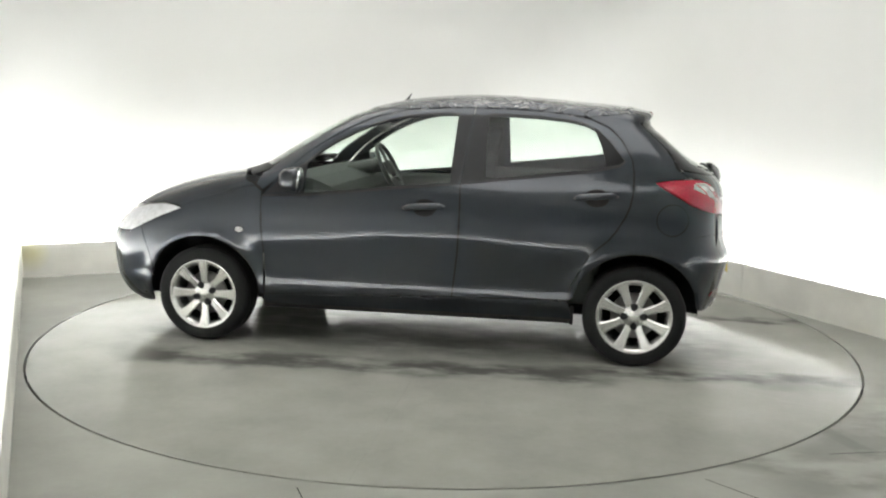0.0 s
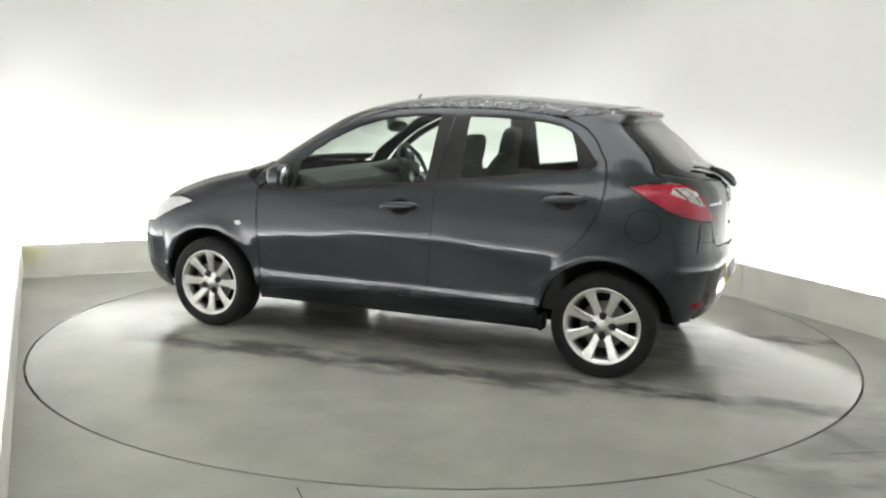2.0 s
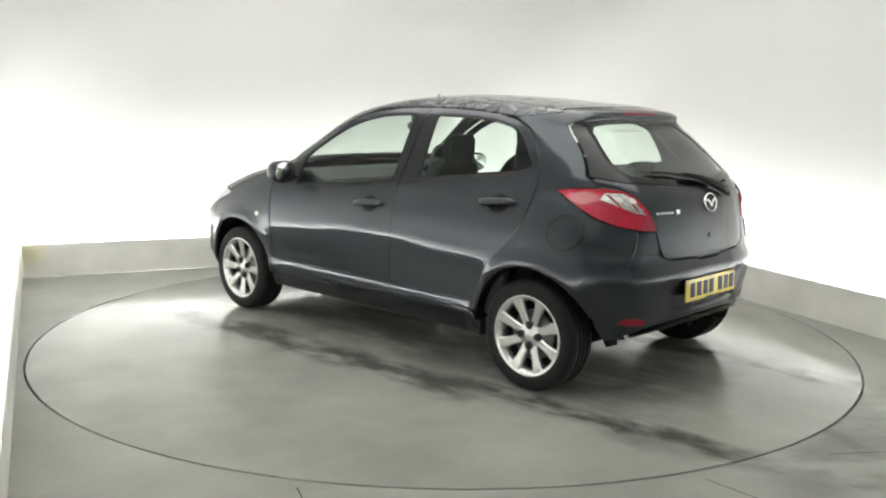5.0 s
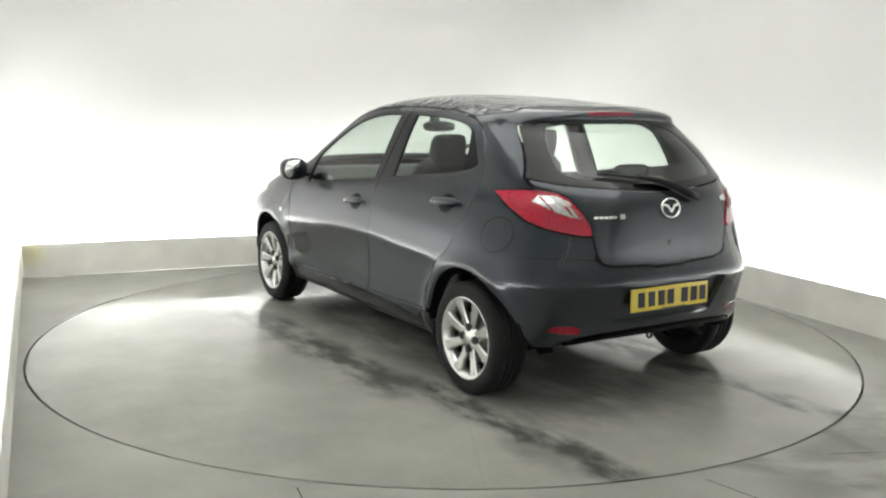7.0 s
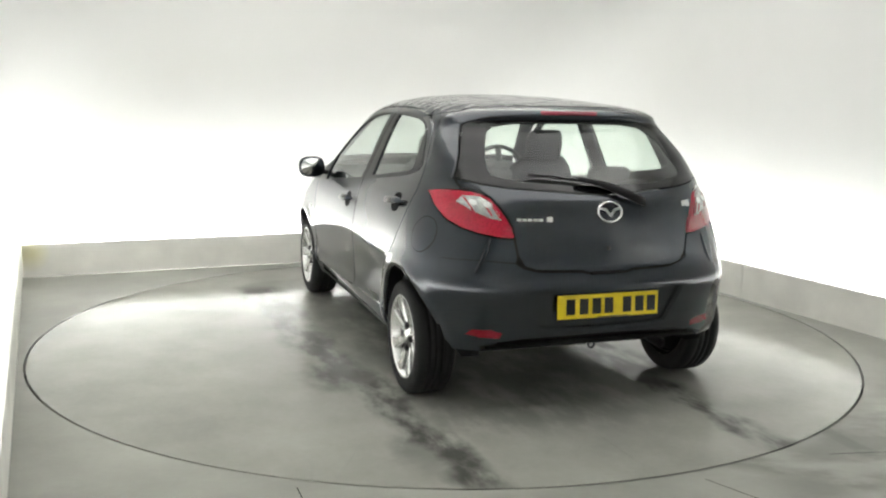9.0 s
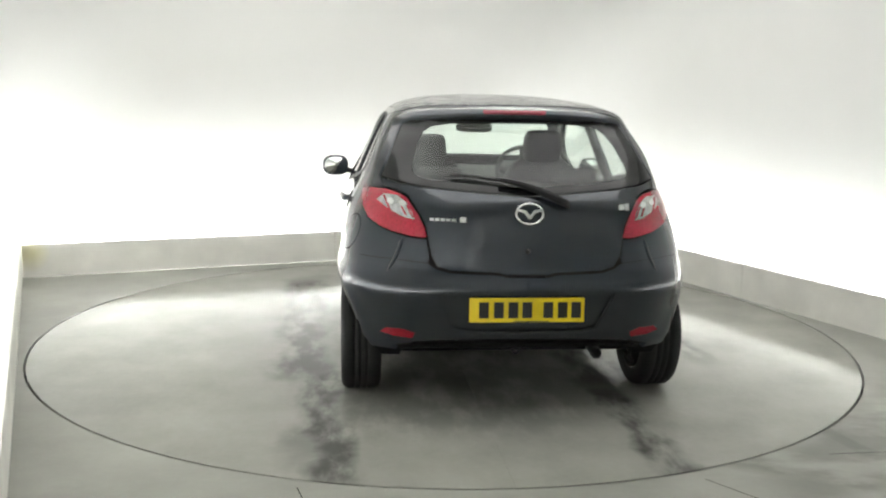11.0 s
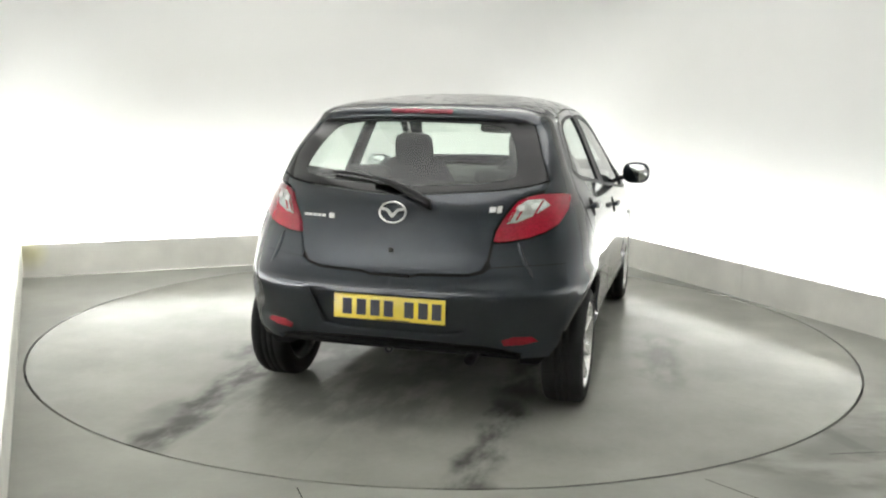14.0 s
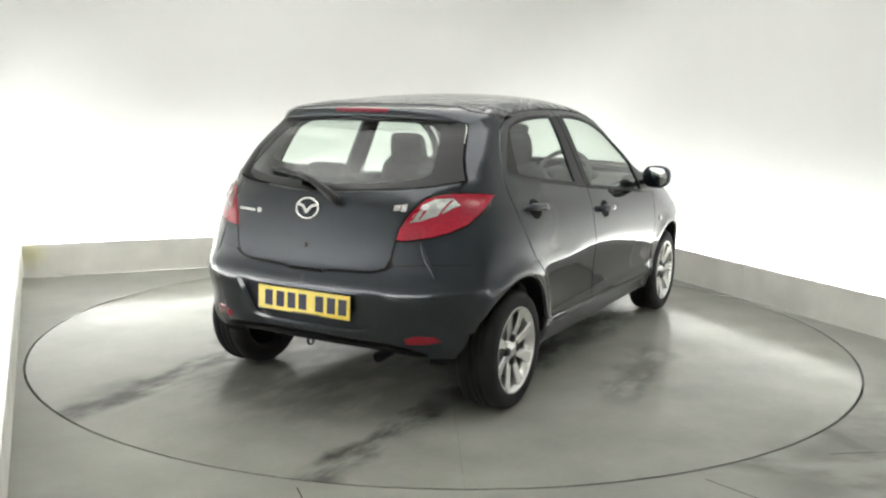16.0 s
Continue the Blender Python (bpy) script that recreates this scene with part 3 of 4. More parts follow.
TAIL_LAMP = [("s", -1.330, 1.010), ("s", -1.40, 1.021), ("s", -1.48, 1.026), ("r", .625, 1.026), ("r", .575, 1.018), ("r", .535, .998), ("r", .510, .962), ("r", .480, .915),
             ("r", .458, .870), ("r", .450, .828), ("r", .470, .824), ("r", .52, .829), ("r", .60, .845), ("r", .655, .864), ("r", .700, .892), ("s", -1.455, .938), ("s", -1.39, .975)]
CLEAR_LENS = [("r", .660, .972), ("r", .630, 1.004), ("r", .572, 1.002), ("r", .534, .976), ("r", .506, .930), ("r", .498, .902), ("r", .540, .908), ("r", .605, .936)]
SCREEN_SIDE = [("f", .655, 1.045), ("f", .625, 1.11), ("f", .59, 1.19), ("f", .555, 1.27), ("f", .515, 1.34), ("f", .49, 1.375)]
GLASS_SIDE = [("r", .645, 1.082), ("r", .622, 1.13), ("r", .595, 1.19), ("r", .565, 1.26), ("r", .535, 1.318), ("r", .50, 1.335)]
GLASS_LOW = [("q", 1.0, 1.016), ("r", .15, 1.024), ("r", .31, 1.036), ("r", .45, 1.046), ("r", .56, 1.060)]
HEAD_LAMP = [("s", 1.388, .792), ("s", 1.45, .806), ("s", 1.52, .812), ("s", 1.62, .800), ("f", .60, .775), ("f", .50, .745), ("f", .50, .69), ("f", .56, .625), ("s", 1.74, .640),
             ("s", 1.672, .670), ("s", 1.59, .706), ("s", 1.509, .744), ("s", 1.44, .770)]


def grown(points, d):
    return shrink(dense(points, 0.05), -d)


def build_shell(car):
    """The dark inner body under the panels, open at the windows and wheels."""
    vs, fs = body_surface()
    side = [(p[1], p[2]) for p in FRONT_GLASS], [(p[1], p[2]) for p in REAR_GLASS]
    side = [shrink(list(s), -0.02) for s in side]
    out = []
    for f in fs:
        drop = False
        for i in f:
            x, y, z = vs[i]
            if any(math.hypot(x - wx, z - wz) < 0.352 for wx, wz in WHEELS) and abs(y) > 0.45:
                drop = True
            if any(inside((x, z), s) for s in side) and abs(y) > 0.5:
                drop = True
            if x > 0.0 and z > 1.0 and z < 1.385 and abs(y) > 0.35:
                drop = True
            if x < -1.6 and 0.37 < z < 0.615 and abs(y) < 0.44:
                drop = True
            if z < 0.31 and abs(x) > 1.45 or z < 0.235:
                drop = True
            if x > 0.35 and 1.03 < z < 1.375 and abs(y) < 0.70 - (z - 1.03) * 0.45:
                drop = True
            if x < -0.9 and 1.03 < z < 1.358 and abs(y) < 0.61 - (z - 1.05) * 0.32:
                drop = True
        if not drop:
            out.append(f)
    me = bpy.data.meshes.new("inner_body")
    verts = []
    for x, y, z in vs:
        k = 0.982
        verts.append((-0.1 + (x + 0.1) * 0.990, y * k, 0.7 + (z - 0.7) * 0.985))
    me.from_pydata(verts, [], out)
    for p in me.polygons:
        p.use_smooth = True
    me.materials.append(M_DARK)
    me.materials.append(M_HEADLINE)
    for p in me.polygons:
        if p.center.z > 1.36:
            p.material_index = 1
    ob = new("inner_body", me)
    ob.parent = car
    tagged(ob, "black inner body and grey headlining")
    # wheel housings and floor pan
    bm = bmesh.new()
    box(bm, (-1.45, -0.60, 0.225), (1.75, 0.60, 0.31), 0.03)
    part("floor_pan", bm, M_DARK, car, "black underbody")
    for wx, sy in itertools.product((1.245, -1.245), (1, -1)):
        vs2, fs2 = [], []
        m = 20
        for i in range(m + 1):
            a = radians(-4 + 188 * i / m)
            hx, hz = wx + 0.352 * math.cos(a), 0.285 + 0.352 * math.sin(a)
            lip = skin(chart(("s", hx, max(hz, 0.24)))[0] / U, max(hz, 0.24)).y - 0.022
            for y, r in ((lip, 0.352), (0.56, 0.36), (0.50, 0.10)):
                vs2.append((wx + r * math.cos(a), sy * y, 0.285 + r * math.sin(a)))
        for i in range(m):
            for j in range(2):
                a = i * 3 + j
                fs2.append((a, a + 1, a + 4, a + 3))
        raw("wheel_housing", vs2, fs2, M_DARK, car, "black wheel arch liner")


def build_panels(car):
    q_wing = {}
    for sign in (1, -1):
        door = skin_mesh("front_door", [("s", .868, .305), ("s", .866, .42), ("s", .866, .574), ("s", .879, .705), ("s", .884, .80)] + DOOR_TOP_F +
                         [("s", -.262, .975), ("s", -.268, .85), ("s", -.268, .74), ("s", -.262, .60), ("s", -.240, .42), ("s", -.232, .345), ("s", .3, .326)],
                         M_PAINT, car, holes=[FRONT_GLASS], sign=sign)
        skin_mesh("window_pane", FRONT_GLASS, M_GLASS, door, "lightly tinted glass", off=-0.006, rim=0, gap=-0.004, sign=sign).visible_shadow = False
        skin_mesh("window_gasket", grown(FRONT_GLASS, 0.013), M_BLACK, door, "black rubber gasket round the glass", off=0.0025, rim=0.008, gap=0, holes=[FRONT_GLASS], sign=sign)
        skin_mesh("window_seal", [("s", .875, .887), ("s", .634, .898), ("s", .2, .943), ("s", -.255, .986), ("s", -.255, .971), ("s", .2, .927), ("s", .634, .881), ("s", .88, .872)],
                  M_BLACK, door, "black rubber strip", off=0.004, rim=0.006, gap=0, sign=sign)
        skin_mesh("corner_trim", [("s", .866, .890), ("s", .640, .900), ("s", .642, 1.070), ("s", .70, 1.035), ("s", .78, .975)], M_BLACK, door,
                  "black plastic triangle behind the mirror", off=0.003, rim=0.006, sign=sign)
        skin_mesh("pillar_trim", [("s", -.205, .984), ("s", -.227, 1.354), ("s", -.308, 1.360), ("s", -.262, .987)], M_BLACK, door, "black pillar trim", off=0.003, rim=0.005, sign=sign)
        handle(door, -.068, .842, sign)
        rdoor = skin_mesh("rear_door", [("s", -.238, .345), ("s", -.246, .42), ("s", -.268, .60), ("s", -.274, .74), ("s", -.274, .85), ("s", -.268, .975)] + DOOR_TOP_R + DOOR_END +
                          [("s", -.6, .354)], M_PAINT, car, holes=[REAR_GLASS], sign=sign)
        skin_mesh("window_pane", REAR_GLASS, M_GLASS, rdoor, "lightly tinted glass", off=-0.006, rim=0, gap=-0.004, sign=sign).visible_shadow = False
        skin_mesh("window_gasket", grown(REAR_GLASS, 0.013), M_BLACK, rdoor, "black rubber gasket round the glass", off=0.0025, rim=0.008, gap=0, holes=[REAR_GLASS], sign=sign)
        skin_mesh("window_seal", [("s", -.27, .989), ("s", -.40, 1.006), ("s", -.7, 1.039), ("s", -1.0, 1.073), ("s", -1.14, 1.104), ("s", -1.14, 1.090), ("s", -1.0, 1.057), ("s", -.7, 1.023),
                  ("s", -.40, .990), ("s", -.27, .973)], M_BLACK, rdoor, "black rubber strip", off=0.004, rim=0.006, gap=0, sign=sign)
        skin_mesh("pillar_trim", [("s", -.272, .989), ("s", -.318, 1.360), ("s", -.396, 1.353), ("s", -.400, 1.006)], M_BLACK, rdoor, "black pillar trim", off=0.003, rim=0.005, sign=sign)
        skin_mesh("quarter_trim", [("s", -.985, 1.298), ("s", -1.025, 1.272), ("s", -1.080, 1.218), ("s", -1.157, 1.122), ("s", -1.13, 1.103), ("s", -1.060, 1.088),
                  ("s", -1.046, 1.150), ("s", -1.030, 1.205), ("s", -1.008, 1.255)], M_GLOSSBLACK, rdoor, "black panel behind the window", off=0.003, rim=0.012, gap=0, sign=sign)
        handle(rdoor, -1.012, .925, sign)
        # wings, sills, quarters
        fender = skin_mesh("front_wing", [("s", .887, .905), ("s", .886, .80), ("s", .881, .705), ("s", .868, .574), ("s", .868, .42), ("s", .870, .305)] +
                           arch_cut(None, 1.245, start=176, end=24) + [("s", 1.585, .50), ("s", 1.615, .60), ("s", 1.640, .680), ("s", 1.59, .702), ("s", 1.509, .740), ("s", 1.44, .766),
                           ("s", 1.385, .788), ("s", 1.40, .802), ("s", 1.34, .824), ("s", 1.24, .852), ("s", 1.112, .888), ("s", 1.0, .918), ("s", .93, .933)], M_PAINT, car, sign=sign)
        skin_mesh("side_repeater", [("s", 1.009 + .024 * math.cos(a), .680 + .014 * math.sin(a)) for a in np.linspace(0, 2 * math.pi, 14)[:-1]], M_SILVER, fender,
                  "small clear oval indicator", off=0.007, rim=0.006, step=0.012, gap=0, sign=sign)
        skin_mesh("sill", [("s", .885, .240), ("s", .878, .298), ("s", .3, .319), ("s", -.3, .339), ("s", -.875, .352), ("s", -.900, .30), ("s", -.905, .245)], M_PAINT, car,
                  "dark painted sill", off=-0.004, sign=sign)
        skin_mesh("sill_strip", [("s", .885, .215), ("s", .885, .243), ("s", -.905, .248), ("s", -.905, .215)], M_BLACK, car, "black sill edge", off=-0.004, sign=sign)
        q_wing[sign] = skin_mesh("rear_wing", [("s", -1.206, 1.130), ("s", -1.143, 1.238), ("s", -1.078, 1.302), ("s", -.97, 1.352), ("s", -1.02, 1.363)] +
                      [("r", .545, 1.322), ("r", .575, 1.262), ("r", .605, 1.19), ("r", .632, 1.13), ("r", .655, 1.082), ("r", .645, 1.045)] +
                      [("r", .632, 1.032), ("s", -1.48, 1.032), ("s", -1.40, 1.027), ("s", -1.322, 1.014), ("s", -1.385, .970), ("s", -1.45, .933), ("r", .706, .886),
                       ("r", .655, .858), ("r", .60, .840), ("r", .52, .823), ("r", .452, .818), ("r", .438, .74), ("r", .445, .716), ("r", .60, .727), ("s", -1.560, .728), ("s", -1.582, .60), ("s", -1.580, .42)] +
                      arch_cut(None, -1.245, start=164, end=16)[1:] + [("s", -.884, .36), ("s", -.899, .44), ("s", -.931, .50), ("s", -.961, .555), ("s", -.991, .612), ("s", -1.036, .652),
                       ("s", -1.093, .700), ("s", -1.136, .755), ("s", -1.176, .822), ("s", -1.201, .88), ("s", -1.216, .955), ("s", -1.218, 1.05)], M_PAINT, car, gap=0.0005, sign=sign)
        if sign > 0:
            circ = [("s", -1.425 + .083 * math.cos(a), .815 + .080 * math.sin(a)) for a in np.linspace(0, 2 * math.pi, 30)[:-1]]
            skin_mesh("fuel_flap_gap", circ, M_DARK, q_wing[sign], "dark gap round the fuel flap", off=0.0015, rim=0, gap=-0.004, sign=1)
            skin_mesh("fuel_flap", circ, M_PAINT, q_wing[sign], "round painted fuel flap", off=0.003, rim=0.003, gap=0.001, sign=1)
        lamp = skin_mesh("tail_lamp", TAIL_LAMP, M_RED, car, "red tail lamp with a clear inner lens", off=0.007, rim=0.02, step=0.02, sign=sign)
        skin_mesh("clear_lens", CLEAR_LENS, M_SILVER, lamp, "clear silver lens", off=0.0105, rim=0.004, step=0.014, sign=sign)
        for cy in (.600, .548):
            skin_mesh("lamp_bowl", [("r", cy + .015 * math.cos(a), .967 + (cy - .548) * 0.12 + .013 * math.sin(a)) for a in np.linspace(0, 2 * math.pi, 12)[:-1]], M_CHROME, lamp,
                      "round bulb bowl", off=0.0130, rim=0.002, step=0.01, gap=0, sign=sign)
        for ry in (.628, .560, .530):
            skin_mesh("lens_rib", [("r", ry + .004, .995 - (.628 - ry) * .35), ("r", ry - .004, .994 - (.628 - ry) * .35), ("r", ry - .030, .935 - (.628 - ry) * .26), ("r", ry - .022, .936 - (.628 - ry) * .26)],
                      M_RED, lamp, "thin red rib across the clear lens", off=0.0128, rim=0.002, step=0.02, gap=0, sign=sign)
        # the upright rib between the lamp and the bumper shelf
        bm = bmesh.new()
        secs = []
        for ry, rz, rr in ((.552, .822, .002), (.560, .800, .0065), (.572, .765, .0075), (.588, .728, .0075), (.606, .695, .0065), (.622, .668, .002)):
            q = chart(("r", ry, rz))[0] / U
            p, n = skin(q, rz), skin_normal(q, rz)
            side = n.cross(Vector((0, 0, 1))).normalized()
            secs.append([((c := p + n * (rr * math.cos(a) - 0.0005) + side * (rr * 1.3 * math.sin(a))).x, c.y * sign, c.z) for a in np.linspace(0, 2 * math.pi, 11)[:-1]])
        part("body_rib", rounded(bm, secs), M_PAINT, q_wing[sign], "fine painted rib under the lamp")
        hl = skin_mesh("head_lamp", HEAD_LAMP, M_HEAD, car, "clear headlamp with silver inside", off=-0.012, rim=0.01, step=0.03, sign=sign)
        skin_mesh("lens", HEAD_LAMP, M_CLEAR, hl, "clear lens", off=0.003, rim=0, sign=sign).visible_shadow = False
        skin_mesh("roof_pillar", SCREEN_SIDE + [("s", .08, 1.381), ("s", .18, 1.360), ("s", .282, 1.330), ("s", .38, 1.288), ("s", .482, 1.236), ("s", .57, 1.180), ("s", .66, 1.116),
                  ("s", .75, 1.033), ("s", .83, .953), ("s", .888, .915), ("s", .93, .94), ("s", .92, 1.0)], M_PAINT, car, "painted windscreen pillar", sign=sign)
        skin_mesh("rear_reflector", [("r", .505, .366), ("r", .590, .370), ("r", .650, .386), ("r", .625, .410), ("r", .545, .410), ("r", .495, .392)], M_DULLRED, car, "small dull red reflector", off=0.004,
                  rim=0.006, step=0.02, sign=sign)
    # middle panels
    skin_mesh("bonnet", [("q", 0, .725), ("f", .25, .735), ("f", .49, .752), ("f", .60, .782), ("s", 1.62, .807), ("s", 1.52, .819), ("s", 1.45, .813), ("s", 1.40, .808), ("s", 1.34, .830),
              ("s", 1.24, .858), ("s", 1.112, .894), ("s", 1.0, .924), ("s", .935, .942), ("f", .70, .985), ("f", .60, 1.0), ("f", .3, 1.012), ("q", 0, 1.016)], M_PAINT, car, both=True)
    skin_mesh("scuttle", [("q", 0, 1.018), ("f", .3, 1.014), ("f", .60, 1.002), ("f", .70, .99), ("f", .655, 1.045), ("f", .3, 1.052), ("q", 0, 1.055)], M_BLACK, car, "black plastic scuttle panel", both=True)
    skin_mesh("windscreen", [("q", 0, 1.055), ("f", .3, 1.052)] + SCREEN_SIDE + [("f", .3, 1.385), ("q", 0, 1.388)], M_GLASS, car, "clear laminated windscreen", off=-0.003, rim=0, gap=0, both=True).visible_shadow = False
    skin_mesh("roof", [("q", 0, 1.391), ("f", .3, 1.388), ("f", .49, 1.379), ("s", .08, 1.384), ("s", -.08, 1.393), ("s", -.20, 1.397), ("s", -.318, 1.398), ("s", -.50, 1.396), ("s", -.68, 1.387),
              ("s", -.84, 1.372), ("s", -.965, 1.358), ("r", .53, 1.382), ("r", .45, 1.403), ("r", .25, 1.411), ("q", 1, 1.413), ("q", 1, TOP), ("q", 0, TOP)], M_ROOF, car,
              "painted roof beaded with water", both=True)
    skin_mesh("roof_spoiler", [("q", 1, 1.410), ("r", .25, 1.408), ("r", .45, 1.400), ("r", .525, 1.380), ("s", -.985, 1.356), ("s", -1.03, 1.362), ("r", .545, 1.325), ("r", .50, 1.334), ("r", .40, 1.339), ("r", .25, 1.342), ("q", 1, 1.343)],
              M_PAINT, car, "painted roof spoiler lip", both=True, gap=0.0, rim=0.02)
    skin_mesh("high_brake_lamp", [("q", 1, 1.387), ("r", .15, 1.386), ("r", .158, 1.379), ("r", .15, 1.368), ("q", 1, 1.368)], M_BRAKE, car, "dark red high brake lamp", off=0.005, rim=0.006, step=0.015, both=True)
    pane = [("q", 1, 1.050), ("r", .20, 1.058), ("r", .36, 1.070), ("r", .47, 1.086), ("r", .505, 1.105), ("r", .50, 1.15), ("r", .475, 1.225), ("r", .44, 1.285), ("r", .40, 1.310), ("r", .30, 1.322), ("q", 1, 1.326)]
    tailgate = skin_mesh("tailgate", [("q", 1, .664), ("r", .095, .664), ("r", .13, .674), ("r", .345, .680), ("r", .405, .698), ("r", .432, .745), ("r", .446, .822), ("r", .452, .870), ("r", .474, .917),
                         ("r", .504, .966), ("r", .530, 1.004), ("r", .572, 1.024), ("r", .63, 1.036), ("r", .642, 1.058), ("r", .64, 1.075), ("r", .56, 1.058), ("r", .45, 1.044), ("r", .31, 1.034), ("r", .15, 1.022), ("q", 1, 1.014)],
                         M_PAINT, car, "painted tailgate", both=True, gap=0.005)
    half_border = GLASS_LOW + [("r", .635, 1.078)] + GLASS_SIDE + [("r", .40, 1.340), ("r", .25, 1.344), ("q", 1, 1.345), ("q", 1, 1.326)] + pane[::-1][1:]
    skin_mesh("glass_border", half_border, M_FRIT, tailgate, "black printed border of the rear glass", both=True, rim=0.005, gap=0.0012, step=0.025)
    skin_mesh("rear_window", pane, M_REARGLASS, tailgate, "tinted rear glass with droplets", off=-0.003, rim=0, gap=-0.003, both=True).visible_shadow = False
    recess = [("q", 1, .588), ("r", .25, .588), ("r", .402, .582), ("r", .390, .55), ("r", .325, .415), ("r", .25, .400), ("q", 1, .398)]
    bumper = skin_mesh("rear_bumper", [("q", 1, .658), ("r", .095, .658), ("r", .13, .668), ("r", .345, .674), ("r", .41, .690), ("r", .445, .713), ("r", .60, .725), ("s", -1.560, .726), ("s", -1.582, .60), ("s", -1.580, .42)] +
              [("s", -1.592, .36), ("s", -1.605, .305), ("s", -1.66, .300), ("r", .60, .322), ("r", .50, .348), ("r", .40, .362), ("r", .2, .370), ("q", 1, .372), ("q", 1, .396), ("r", .25, .398), ("r", .328, .413),
               ("r", .393, .55), ("r", .406, .584), ("r", .25, .591), ("q", 1, .591)], M_PAINT, car, "painted rear bumper", both=True, gap=0.0008, rim=0.026)
    skin_mesh("plate_recess", recess, M_PAINT, bumper, "shallow recess for the plate", off=-0.024, rim=0, gap=-0.010, both=True)
    skin_mesh("lower_lip", [("q", 1, .369), ("r", .2, .367), ("r", .40, .359), ("r", .50, .344), ("r", .52, .318), ("r", .3, .316), ("q", 1, .316)], M_GLOSSBLACK, bumper, "black plastic lower edge", off=-0.012, both=True)
    skin_mesh("lower_bead", [("q", 1, .346), ("r", .2, .344), ("r", .40, .336), ("r", .56, .318), ("r", .56, .308), ("r", .40, .324), ("r", .2, .332), ("q", 1, .334)], M_GLOSSBLACK, bumper, "glossy black bead", off=0.002, rim=0.016, gap=0, both=True)
    skin_mesh("front_bumper", [("q", 0, .720), ("f", .25, .730), ("f", .49, .747), ("f", .495, .69), ("f", .555, .622), ("s", 1.74, .634), ("s", 1.672, .664), ("s", 1.646, .674), ("s", 1.621, .60), ("s", 1.591, .50),
              ("s", 1.577, .42), ("s", 1.585, .33), ("s", 1.598, .26), ("s", 1.72, .235), ("f", .5, .225), ("q", 0, .225)], M_PAINT, car, "painted front bumper", both=True)

    skin_mesh("front_lip", [("q", 0, .222), ("f", .5, .222), ("s", 1.72, .232), ("s", 1.600, .257), ("s", 1.605, .20), ("s", 1.72, .180), ("f", .5, .176), ("q", 0, .176)], M_BLACK, car,
              "black plastic front lip", both=True, off=-0.006)


def handle(door, x, z, sign):
    """A rounded bow handle standing off the skin over a flat black oval that paints the scoop's shade."""
    scoop = [("s", x - .006 + .066 * math.cos(a), z - .002 + .047 * math.sin(a)) for a in np.linspace(0, 2 * math.pi, 24)[:-1]]
    # no hollow here: the shade in the scoop is a black patch on the skin
    skin_mesh("scoop_shade", scoop, M_DARK, door, "flat black oval painted as the scoop's shade", off=0.0015, rim=0, gap=0, step=0.02, sign=sign)
    bm = bmesh.new()
    secs = []
    for i in range(13):
        u = -1 + 2 * i / 12
        hx, hz = x - .122 * u, z + 0.008 * u
        q = chart(("s", hx, hz))[0] / U
        p, n = skin(q, hz), skin_normal(q, hz)
        k = max(1 - u ** 4, 0.02) ** 0.5
        c = p + n * (0.004 + 0.030 * (1 - u * u) ** 0.35)
        up = Vector((0, 0, 1)) - n * n.z
        up.normalize()
        ring = [c + up * (0.019 * k * math.cos(a)) + n * (0.011 * k * math.sin(a)) for a in np.linspace(0, 2 * math.pi, 13)[:-1]]
        secs.append([(v.x, v.y * sign, v.z) for v in ring])
    part("handle", rounded(bm, secs), M_PAINT, door, "painted bow handle")


